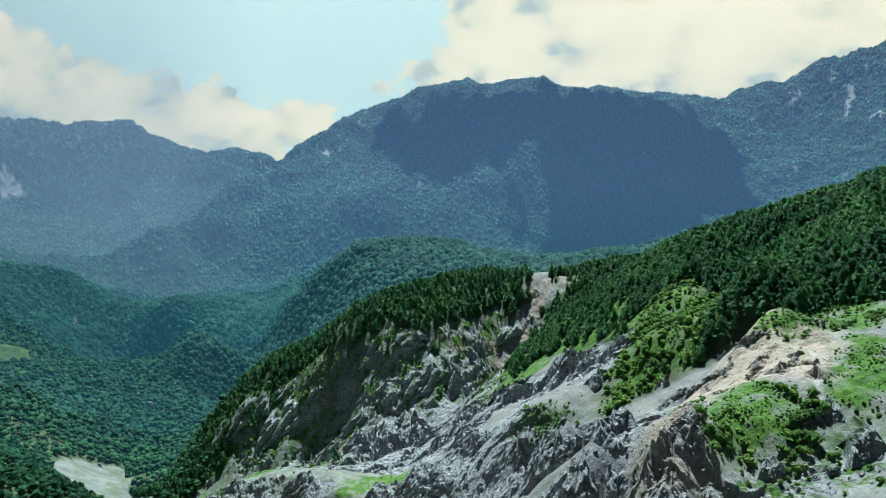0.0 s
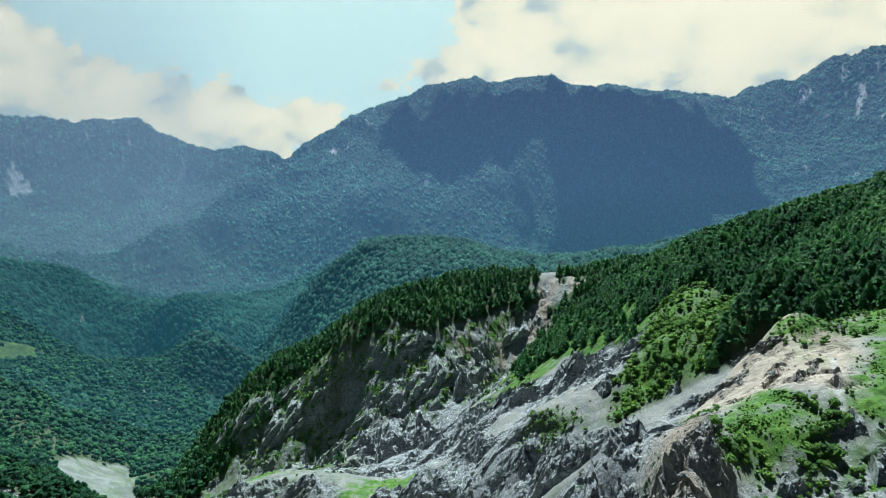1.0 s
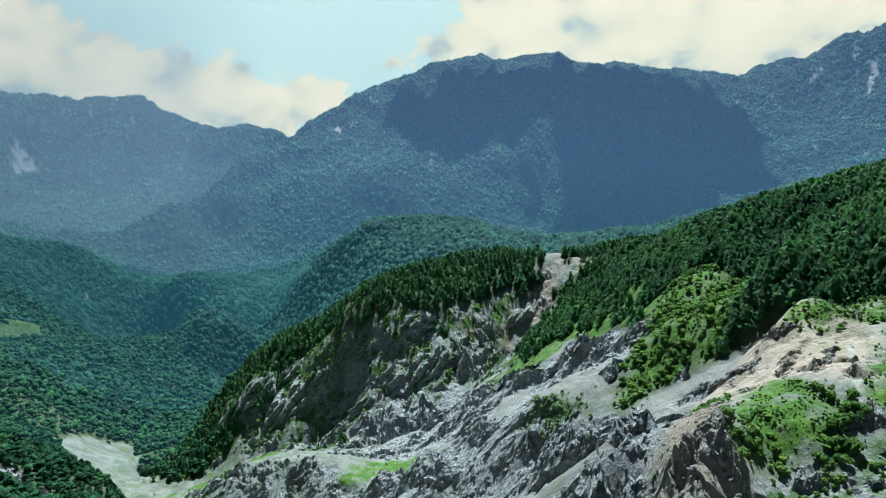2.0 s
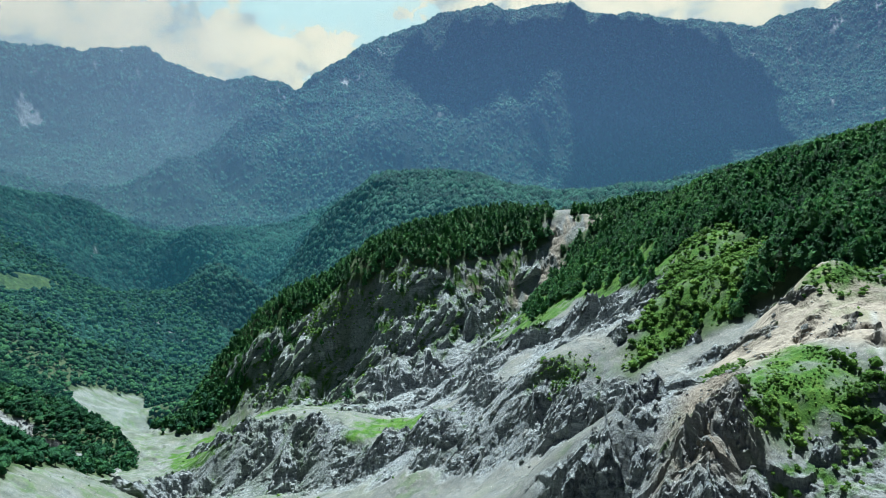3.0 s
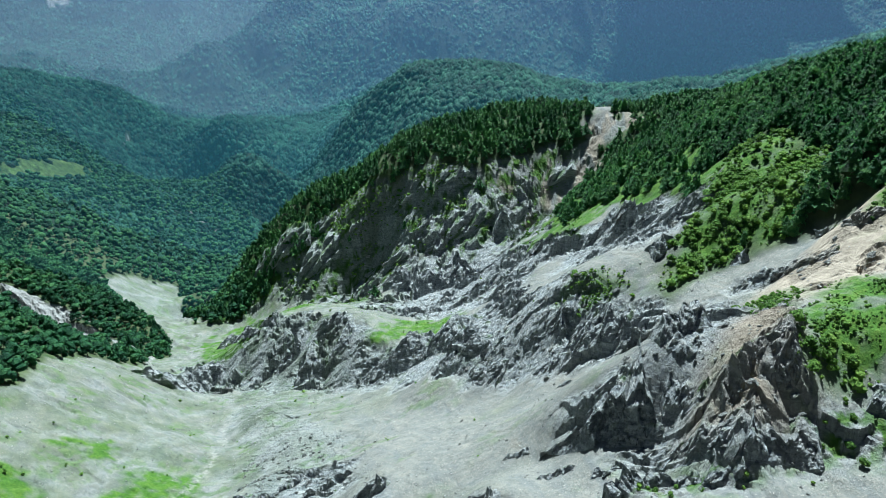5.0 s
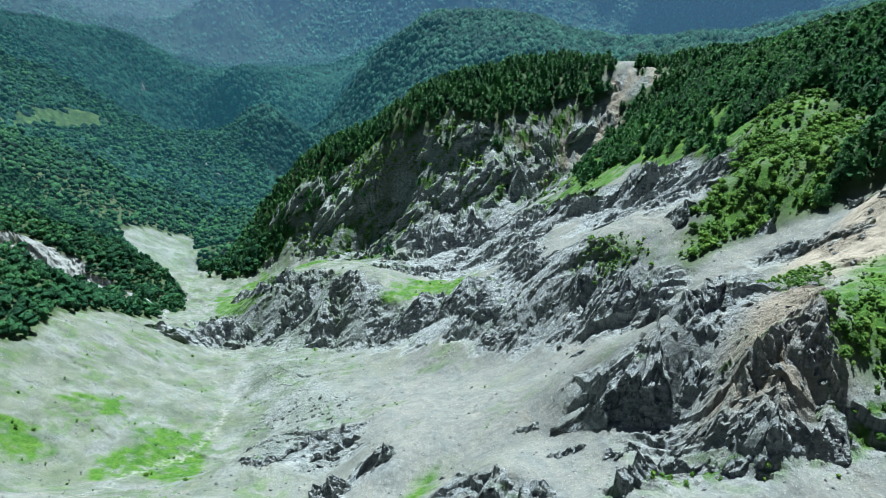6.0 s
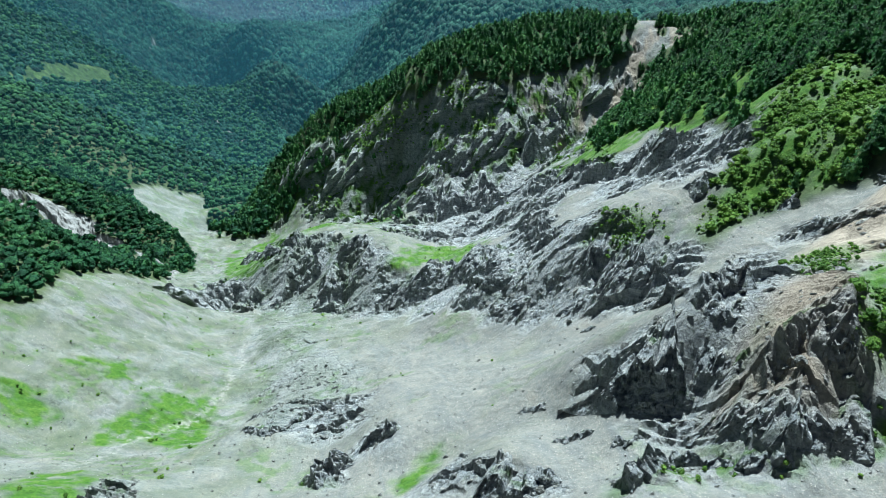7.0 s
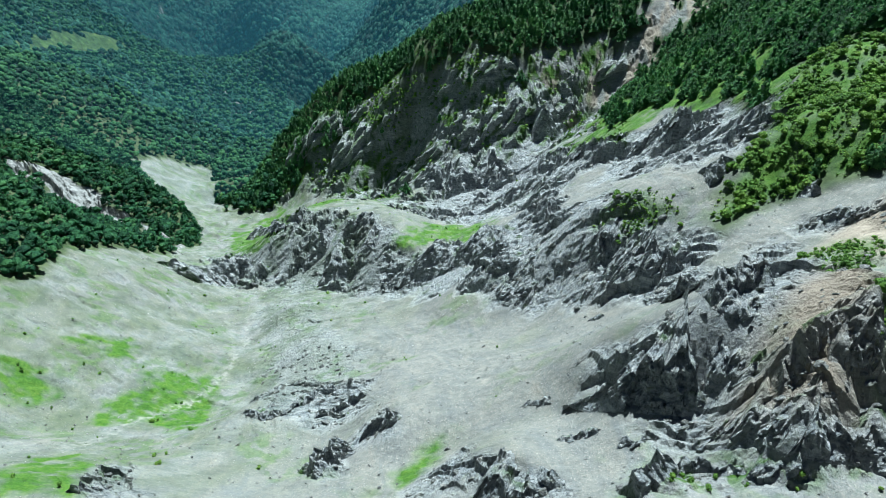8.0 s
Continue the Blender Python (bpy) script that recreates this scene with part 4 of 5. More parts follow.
def build_land():
    rr, aa = np.meshgrid(RINGS, SPOKES, indexing="ij")
    x, y = rr * np.sin(aa), rr * np.cos(aa) - 60
    cover = covers(x, y)
    z = land(x, y, cover)
    bare, turf, shrub, crag, clay, pale, wood = cover
    rows, cols = z.shape
    verts = np.stack([x, y, z], -1).reshape(-1, 3)
    i, j = np.meshgrid(np.arange(rows - 1), np.arange(cols), indexing="ij")
    k = (j + 1) % cols
    quads = np.stack([i * cols + j, i * cols + k, (i + 1) * cols + k, (i + 1) * cols + j], -1).reshape(-1, 4)[:, ::-1]
    az, ring = np.degrees(SPOKES)[j].ravel(), RINGS[i].ravel()
    far_scar = np.clip((N4.fbm(x / 70, y / 160, 4) - 0.72) * 6, 0, 1) * np.clip((rr - 2600) / 500, 0, 1) * np.clip((z - 150) / 200, 0, 1)
    pale = np.maximum(pale, far_scar)
    # turf and woodland soil do not cling to the steepest faces
    up, out = np.gradient(z, axis=0) / np.gradient(rr, axis=0), np.gradient(z, axis=1) / (rr * np.gradient(aa, axis=1) + 1e-6)
    hold = np.clip((2.3 - np.hypot(up, out)) / 0.6, 0.05, 1)
    firm = np.clip((2.6 - np.hypot(up, out)) / 0.6, 0.05, 1)
    stripped = (1 - firm) * wood * (rr < 1420)
    turf, wood, crag = turf * hold, wood * np.where(rr < 1420, firm, 1), np.maximum(crag, stripped)
    # a darker tone mottled over the old debris and along the channel
    old = np.maximum(np.clip((-50 - x) / 90, 0, 1), within(x, y, GRAVEL_CHANNEL, 12))
    dark_tone = np.clip(0.24 + 0.5 * N1.fbm(x / 24, y / 24, 4, 0.55), 0.04, 0.5) * old * bare
    fields = [("turf", np.maximum(turf, 0.6 * shrub)), ("crag", crag), ("clay", clay), ("pale", pale), ("wood", np.clip(np.maximum(1.8 * wood, dark_tone), 0, 1))]
    # the sheet in its landforms, which meet edge to edge
    ahead = (az > -60) & (az < 50)
    zone = np.where(ring < 1420, 0, np.where(~ahead, 4, np.where(ring > 2780, np.where(az < -17.5, 3, 2), np.where(az < -13, 4, 1))))
    named = [
        ("ground", "bare landslide bowl of grey scree, slate ribs and turf", "ground", GROUND),
        ("hill_dome", "rounded hill under closed dark green forest", "hill", FAR),
        ("mountain_massif", "steep forested mountain massif in blue haze", "mountain", FAR),
        ("mountain_ridge", "long wooded mountain ridge with pale rock scars", "mountain", FAR),
        ("valley_side", "densely wooded valley side running down to the stream", "hill", FAR),
    ]
    for number, (name, label, category, mat) in enumerate(named):
        picked = quads[zone == number]
        used, faces = np.unique(picked, return_inverse=True)
        faces = faces.reshape(-1, 4)
        mesh = mesh_from(name, verts[used], None, [mat], faces, [(key, f.ravel()[used]) for key, f in fields], number == 0 and crag.ravel()[picked[:, 0]] < 0.35)
        tagged(new(name, mesh), label, category, kind="structure")


build_land()


# ---- trees ----
def sprig(v, f, m, rng, at, out, size):
    """One ragged spray of leaves, turned roughly outwards."""
    out = out + rng.normal(0, 0.55, 3)
    out /= np.linalg.norm(out)
    side = np.cross(out, rng.normal(size=3))
    side /= np.linalg.norm(side)
    up = np.cross(out, side)
    n = len(v)
    v.extend([tuple(at + side * size), tuple(at - side * size * 0.5 + up * size * 0.85), tuple(at - side * size * 0.5 - up * size * 0.85 + out * size * 0.3)])
    f.append((n, n + 1, n + 2))
    m.append(0)


def fir_template(seed, tiers, points, slim, sprigs=0):
    """A fir 1 high: ragged skirts of branches, one over the other, on a thin trunk."""
    rng = np.random.RandomState(seed)
    v, f, m = [], [], []
    for k in range(3):
        a, b = 2.1 * k, 2.1 * (k + 1)
        v.extend([(0.024 * math.cos(a), 0.024 * math.sin(a), -0.08), (0.024 * math.cos(b), 0.024 * math.sin(b), -0.08), (0, 0, 0.8)])
        f.append((3 * k, 3 * k + 1, 3 * k + 2))
        m.append(1)
    for t in range(tiers):
        q = t / tiers
        low = 0.10 + 0.78 * q
        reach = slim * (1 - q) ** 0.75 * rng.uniform(0.85, 1.12) + 0.02
        top = low + 0.62 * reach + 0.16
        n, turn = len(v), rng.uniform(0, 6.28)
        ox, oy = rng.normal(0, 0.012, 2)
        v.append((ox, oy, top))
        rim = 2 * points
        for k in range(rim):
            a = turn + 2 * math.pi * (k + rng.uniform(-0.25, 0.25)) / rim
            r = reach * (rng.uniform(0.9, 1.25) if k % 2 else rng.uniform(0.50, 0.70))
            v.append((ox + r * math.cos(a), oy + r * math.sin(a), low + (rng.uniform(-0.05, 0.01) if k % 2 else rng.uniform(0.02, 0.07))))
        f.extend([(n, n + 1 + k, n + 1 + (k + 1) % rim) for k in range(rim)])
        m.extend([0] * rim)
    for k in range(sprigs):
        h = 0.10 + 0.86 * rng.rand() ** 1.25
        a, r = rng.uniform(0, 6.28), slim * (1 - h) ** 0.75 * rng.uniform(0.75, 1.2) + 0.015
        sprig(v, f, m, rng, np.array([r * math.cos(a), r * math.sin(a), h]), np.array([math.cos(a), math.sin(a), 0.7]), 0.10 * rng.uniform(0.7, 1.3))
    return np.array(v), np.array(f), np.array(m)


def leafy_template(seed, lobes, wide=0.36, low=0.18, sprigs=0):
    """A broadleaved tree 1 high: a short trunk under a lumpy crown of rounded leaf masses."""
    rng = np.random.RandomState(seed)
    bv, bf = LUMP
    v, f, m = [], [], []
    for k in range(3):
        a, b = 2.1 * k, 2.1 * (k + 1)
        v.extend([(0.03 * math.cos(a), 0.03 * math.sin(a), -0.10), (0.03 * math.cos(b), 0.03 * math.sin(b), -0.10), (0.02, 0, 0.6)])
        f.append((3 * k, 3 * k + 1, 3 * k + 2))
        m.append(1)
    for k in range(lobes):
        a = 2.4 * k + rng.uniform(-0.4, 0.4)
        out = 0.0 if k == 0 else wide * rng.uniform(0.40, 0.62)
        size = wide * (0.66 if k == 0 else rng.uniform(0.42, 0.60))
        at = np.array([out * math.cos(a), out * math.sin(a), 0.62 if k == 0 else rng.uniform(0.30, 0.58)])
        lump = bv * (1 + rng.uniform(-0.28, 0.28, (len(bv), 1))) * size * np.array([1, 1, 0.85])
        lump = lump + at
        lump[:, 2] = np.maximum(lump[:, 2], low)
        f.extend((bf + len(v)).tolist())
        m.extend([0] * len(bf))
        v.extend(lump.tolist())
        for _ in range(sprigs):
            d = rng.normal(size=3)
            d[2] = abs(d[2]) - 0.15
            d /= np.linalg.norm(d)
            spot = at + d * size * rng.uniform(0.85, 1.12) * np.array([1, 1, 0.85])
            spot[2] = max(spot[2], low)
            sprig(v, f, m, rng, spot, d, size * rng.uniform(0.24, 0.42))
    return np.array(v), np.array(f), np.array(m)


def lump_shape():
    bm = bmesh.new()
    bmesh.ops.create_icosphere(bm, subdivisions=1, radius=1.0)
    v = np.array([p.co[:] for p in bm.verts])
    f = np.array([[q.index for q in p.verts] for p in bm.faces])
    bm.free()
    return v, f[v[f].mean(1)[:, 2] > -0.6]


LUMP = lump_shape()
FIRS = [fir_template(s, 5, 3, w, 42) for s, w in ((1, 0.38), (2, 0.44), (3, 0.33), (4, 0.48))]
FAR_FIRS = [fir_template(s, 4, 3, w, 14) for s, w in ((5, 0.38), (6, 0.45), (7, 0.34))]
LEAFY = [leafy_template(s, 3, w, 0.18, 10) for s, w in ((11, 0.42), (12, 0.48), (13, 0.38))]
FAR_LEAFY = [leafy_template(s, 2, w) for s, w in ((14, 0.50), (15, 0.56), (16, 0.46))]
BUSHES = [leafy_template(s, 2, w, 0.0, 14) for s, w in ((21, 0.62), (22, 0.75), (23, 0.55))]


CUSHIONS = [leafy_template(s, 1, w, 0.0, 7) for s, w in ((31, 0.85), (32, 1.0), (33, 0.75))]


def scatter(seed, spacing, x0, x1, y0, y1):
    rng = np.random.RandomState(seed)
    gx, gy = np.meshgrid(np.arange(x0, x1, spacing), np.arange(y0, y1, spacing))
    x, y = gx.ravel() + rng.uniform(-0.48, 0.48, gx.size) * spacing, gy.ravel() + rng.uniform(-0.48, 0.48, gx.size) * spacing
    return x, y, rng


def planted(templates, x, y, z, size, rng):
    """Verts, faces and materials of many trees of several kinds."""
    pick = rng.randint(len(templates), size=len(x))
    turn, lean = rng.uniform(0, 2 * np.pi, len(x)), rng.normal(0, 0.03, (len(x), 2))
    vs, fs, ms, start = [], [], [], 0
    for k, (tv, tf, tm) in enumerate(templates):
        w = pick == k
        if not w.any():
            continue
        c, s, h = np.cos(turn[w])[:, None], np.sin(turn[w])[:, None], size[w][:, None]
        girth = h * rng.uniform(0.85, 1.2, (w.sum(), 1))
        vx = (tv[:, 0] * c - tv[:, 1] * s) * girth + x[w][:, None] + lean[w][:, :1] * tv[:, 2] * h
        vy = (tv[:, 0] * s + tv[:, 1] * c) * girth + y[w][:, None] + lean[w][:, 1:] * tv[:, 2] * h
        vz = tv[:, 2] * h + z[w][:, None]
        vs.append(np.stack([vx, vy, vz], -1).reshape(-1, 3))
        fs.append((tf[None] + (np.arange(w.sum()) * len(tv))[:, None, None] + start).reshape(-1, 3))
        ms.append(np.tile(tm, w.sum()))
        start += w.sum() * len(tv)
    return np.concatenate(vs), np.concatenate(fs), np.concatenate(ms)


def forest(name, label, templates, x, y, size, rng, mats, sink=0.3, smooth=False):
    z = land(x, y) - sink
    v, f, m = planted(templates, x, y, z, size, rng)
    mesh = mesh_from(name, v, f, mats, index=m, smooth=smooth)
    return tagged(new(name, mesh), label, "forest", kind="stuff")


def bearing(x, y):
    return np.degrees(np.arctan2(x, y + 60)), np.hypot(x, y + 60)


SINGLES = []


def grow_woods():
    # close woods: firs on the hill and the spur, mixed trees in the valley
    x, y, rng = scatter(101, 5.0, -330, 430, 320, 760)
    az, r = bearing(x, y)
    bare, turf, shrub, crag, clay, pale, wood = covers(x, y)
    open_ground = within(x, y, GRASS_TONGUE, 10)
    keep = (wood > 0.55) & (x > 30) & (az < 40) & (rng.rand(len(x)) > 0.12 + 0.9 * open_ground + 0.70 * within(x, y, SHRUB_SLOPE, 12) + 0.55 * within(x, y, GRASS_HEM, 12))
    x, y = x[keep], y[keep]
    size = rng.uniform(7.5, 14.5, len(x)) * np.clip(1.05 - 0.35 * within(x, y, SHRUB_SLOPE, 20), 0.4, 1.2)
    first = np.argsort(np.hypot(x - 160, y - 360))[:150]
    SINGLES.extend(("fir", a, b, s) for a, b, s in zip(x[first], y[first], size[first]))
    rest = np.setdiff1d(np.arange(len(x)), first)
    forest("hillside_fir_forest", "dense dark green fir forest on the sunlit hillside", FIRS, x[rest], y[rest], size[rest], rng, [NEEDLE, BARK])

    x, y, rng = scatter(102, 6.8, -480, 460, 760, 1240)
    az, r = bearing(x, y)
    bare, turf, shrub, crag, clay, pale, wood = covers(x, y)
    keep = (rng.rand(len(x)) < 1.6 * wood - 0.15 + 0.4 * N2.fbm(x / 40, y / 40, 3)) & (x > -450 - 0.1 * (y - 900)) & ((x > -0.9 * (y - 560)) | (within(x, y, SPUR_END, 10) > 0.4)) & (rng.rand(len(x)) > 0.1)
    x, y = x[keep], y[keep]
    x, y = x[y < 1150 + 0.2 * x], y[y < 1150 + 0.2 * x]
    forest("spur_forest", "dark fir and hemlock forest along the cliff spur", FAR_FIRS, x, y, rng.uniform(6, 18, len(x)), rng, [NEEDLE, BARK])

    x, y, rng = scatter(103, 6.9, -1000, -280, 420, 1020)
    az, r = bearing(x, y)
    bare, turf, shrub, crag, clay, pale, wood = covers(x, y)
    keep = (wood > 0.5) & (az > -47) & (x < -0.9 * (y - 560) + 0) | ((wood > 0.5) & (az > -47) & (y < 700) & (x < -300))
    keep &= rng.rand(len(x)) > 0.08
    x, y = x[keep], y[keep]
    size = 6 + 11 * rng.rand(len(x)) ** 1.3
    first = np.argsort(np.hypot(x + 330, y - 520))[:120]
    SINGLES.extend(("leafy", a, b, s) for a, b, s in zip(x[first], y[first], size[first]))
    rest = np.setdiff1d(np.arange(len(x)), first)
    forest("valley_forest", "mixed green forest on the valley side below the landslide", LEAFY + FIRS[1:2], x[rest], y[rest], size[rest], rng, [LEAF, BARK])

    x, y, rng = scatter(104, 10.5, -1500, -250, 1000, 1900)
    az, r = bearing(x, y)
    bare, turf, shrub, crag, clay, pale, wood = covers(x, y)
    keep = (wood > 0.5) & (az > -46) & (x < -0.42 * (y - 200)) & (rng.rand(len(x)) > 0.05)
    x, y = x[keep], y[keep]
    forest("far_valley_forest", "closed blue-green forest deep in the valley", FAR_LEAFY, x, y, 8 + 13 * rng.rand(len(x)) ** 1.3, rng, [LEAF, BARK], 1.0, True)

    # shrubs on the bare slopes
    x, y, rng = scatter(105, 2.6, -330, 330, 200, 960)
    bare, turf, shrub, crag, clay, pale, wood = covers(x, y)
    odds = np.clip(0.95 * shrub * np.where(within(x, y, SHRUB_SLOPE, 8) > 0.5, np.clip(0.55 + 1.8 * N1.fbm(x / 14, y / 14, 4), 0.06, 1.0), 1) + 0.05 * turf * (N3.fbm(x / 22, y / 22, 3) > 0.05) + 0.0008 * bare * (1 - clay) + 0.26 * within(x, y, GRASS_CLIFFTOP, 12) + 0.14 * within(x, y, GRASS_HEM, 10) * (N1.fbm(x / 20, y / 20, 3) > -0.1) + 0.12 * np.maximum(within(x, y, NEAR_MIX, 8), within(x, y, SHOULDER_MIX, 8)) + 0.10 * within(x, y, CRAG_CLIFF, 12) * (N2.fbm(x / 30, y / 30, 3) > -0.1), 0, 1)
    keep = (rng.rand(len(x)) < odds) & (wood < 0.6)
    x, y = x[keep], y[keep]
    forest("shrubs", "low bright green shrubs among the rocks", BUSHES, x, y, rng.uniform(1.6, 4.6, len(x)) * np.where((covers(x, y)[2] > 0.4) | (within(x, y, CRAG_CLIFF, 12) > 0.5), np.where(np.maximum(within(x, y, SHRUB_RIB, 12), within(x, y, SHRUB_SMALL, 12)) > 0.1, 0.5, 1.0), np.where(np.maximum(within(x, y, GRASS_SHOULDER, 8), within(x, y, GRASS_EDGE, 8)) > 0.4, 0.3, 0.55)), rng, [SHRUB, BARK], 0.2)
    # low thicket over the grassy shoulder
    x, y, rng = scatter(106, 1.35, 20, 330, 200, 470)
    lawn = np.maximum.reduce([within(x, y, o, 6) for o in (GRASS_SHOULDER, GRASS_EDGE)])
    mat = np.maximum(within(x, y, SHRUB_RIB, 6), within(x, y, SHRUB_SMALL, 6))
    rough = within(x, y, GRASS_UPPER, 8) * np.clip(2 * N3.fbm(x / 14, y / 14, 3) + 0.25, 0, 0.8)
    meadow = within(x, y, SHRUB_SLOPE, 8) * 0.5
    keep = rng.rand(len(x)) < np.maximum.reduce([0.95 * lawn * np.clip(0.75 + 1.4 * N2.fbm(x / 9, y / 9, 3), 0.25, 1), rough, meadow, 0.9 * mat])
    x, y = x[keep], y[keep]
    size = rng.uniform(0.6, 1.25, len(x)) * np.clip(0.75 + 0.9 * N2.fbm(x / 12, y / 12, 3), 0.4, 1.5)
    forest("low_thicket", "low bright green scrub covering the grassy shoulder", CUSHIONS, x, y, size, rng, [SHRUB, BARK], 0.35)


def single_mesh(name, template, part_of, mats):
    v, f, m = template
    w = m == part_of
    used, faces = np.unique(f[w], return_inverse=True)
    return mesh_from(name, v[used], faces.reshape(-1, 3), [mats[part_of]])


def grow_singles():
    """The trees nearest to the look-out, each a thing of its own."""
    kinds = {"fir": ("fir_tree", "dark green fir at the edge of the hillside forest", FIRS, [NEEDLE, BARK], "hillside firs"),
             "leafy": ("broadleaf_tree", "bushy green broadleaved tree above the stream", LEAFY, [LEAF, BARK], "stream bank trees")}
    made = {}
    for key, (name, label, templates, mats, group) in kinds.items():
        made[key] = []
        for t in templates:
            made[key].append((single_mesh("trunk", t, 1, mats), single_mesh("crown", t, 0, mats)))
    rng = np.random.RandomState(9)
    xs, ys = np.array([s[1] for s in SINGLES]), np.array([s[2] for s in SINGLES])
    zs = land(xs, ys) - 0.3
    for (key, x, y, size), z in zip(SINGLES, zs):
        name, label, templates, mats, group = kinds[key]
        trunk, crown = made[key][rng.randint(len(templates))]
        tree = tagged(new(name), label, "tree", group)
        tree.matrix_world = pose(x, y, z, rz=rng.uniform(0, 360)) @ Matrix.Diagonal((size, size, size, 1))
        new("trunk", trunk).parent = tree
        new("crown", crown).parent = tree


def far_canopies():
    """Closed crowns on the distant hills, from the dome behind the spur to the massif."""
    shapes = []
    for seed in range(4):
        rng = np.random.RandomState(600 + seed)
        ring = (np.arange(4) + rng.uniform(-0.25, 0.25, 4)) * np.pi / 2
        wide = rng.uniform(0.50, 0.66, 4)
        foot = np.stack([wide * np.cos(ring), wide * np.sin(ring), rng.uniform(-0.35, -0.2, 4)], -1)
        waist = np.stack([0.82 * wide * np.cos(ring + 0.6), 0.82 * wide * np.sin(ring + 0.6), rng.uniform(0.15, 0.36, 4)], -1)
        crown = np.concatenate([foot, waist, [(*rng.uniform(-0.12, 0.12, 2), rng.uniform(0.60, 0.85))]])
        faces = np.array([f for k in range(4) for f in ((k, (k + 1) % 4, 4 + k), ((k + 1) % 4, 4 + (k + 1) % 4, 4 + k), (4 + k, 4 + (k + 1) % 4, 8))])
        shapes.append((crown, faces, np.zeros(len(faces), int)))
    plots = [
        ("dome_canopy", "closed teal-green forest canopy on the rounded hill", 201, 9.2, -16, 26, 1250, 2790, 9, 17),
        ("valley_canopy", "closed teal-green forest canopy on the valley side", 202, 9.4, -47, -13, 1500, 2790, 8, 14),
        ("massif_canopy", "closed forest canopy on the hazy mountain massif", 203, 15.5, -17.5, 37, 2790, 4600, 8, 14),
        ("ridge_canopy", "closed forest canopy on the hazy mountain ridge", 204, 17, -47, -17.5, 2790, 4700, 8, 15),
    ]
    for name, label, seed, gap, a0, a1, r0, r1, low, high in plots:
        rng = np.random.RandomState(seed)
        count = int(0.5 * math.radians(a1 - a0) * (r1 * r1 - r0 * r0) / gap ** 2)
        az, r = np.radians(rng.uniform(a0, a1, count)), np.sqrt(rng.uniform(r0 * r0, r1 * r1, count))
        x, y = r * np.sin(az), r * np.cos(az) - 60
        # none on ground that falls away behind a crest
        reach = np.hypot(x, y)
        rise = (land(x * (1 + 25 / reach), y * (1 + 25 / reach)) - land(x, y)) / 25
        keep = (covers(x, y)[6] > 0.4) & (rise > -0.16)
        x, y = x[keep], y[keep]
        size = rng.uniform(low, high, len(x)) * 1.25
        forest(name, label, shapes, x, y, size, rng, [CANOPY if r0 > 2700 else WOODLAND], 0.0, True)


grow_woods()
grow_singles()
far_canopies()


# ---- tinted sheets standing in for haze over the valleys ----
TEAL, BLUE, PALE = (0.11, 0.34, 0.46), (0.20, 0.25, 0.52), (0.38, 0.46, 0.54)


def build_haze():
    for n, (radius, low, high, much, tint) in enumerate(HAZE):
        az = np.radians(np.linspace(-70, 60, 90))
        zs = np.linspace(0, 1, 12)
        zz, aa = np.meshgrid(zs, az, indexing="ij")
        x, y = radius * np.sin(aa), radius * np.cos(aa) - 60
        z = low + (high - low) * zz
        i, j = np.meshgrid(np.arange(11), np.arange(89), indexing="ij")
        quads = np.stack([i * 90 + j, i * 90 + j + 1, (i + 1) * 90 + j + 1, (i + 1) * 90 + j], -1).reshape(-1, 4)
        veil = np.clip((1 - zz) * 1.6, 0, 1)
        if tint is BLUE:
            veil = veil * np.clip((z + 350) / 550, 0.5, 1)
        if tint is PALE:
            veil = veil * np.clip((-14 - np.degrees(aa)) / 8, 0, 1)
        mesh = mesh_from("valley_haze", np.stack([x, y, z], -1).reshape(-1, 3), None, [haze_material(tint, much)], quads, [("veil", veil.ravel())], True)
        tagged(new("valley_haze", mesh), "tinted see-through sheet standing in for blue valley haze", "haze", kind="stuff")


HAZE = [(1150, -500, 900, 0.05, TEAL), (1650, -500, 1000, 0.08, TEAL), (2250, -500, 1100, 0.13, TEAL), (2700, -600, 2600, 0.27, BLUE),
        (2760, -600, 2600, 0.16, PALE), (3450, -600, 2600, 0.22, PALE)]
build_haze()


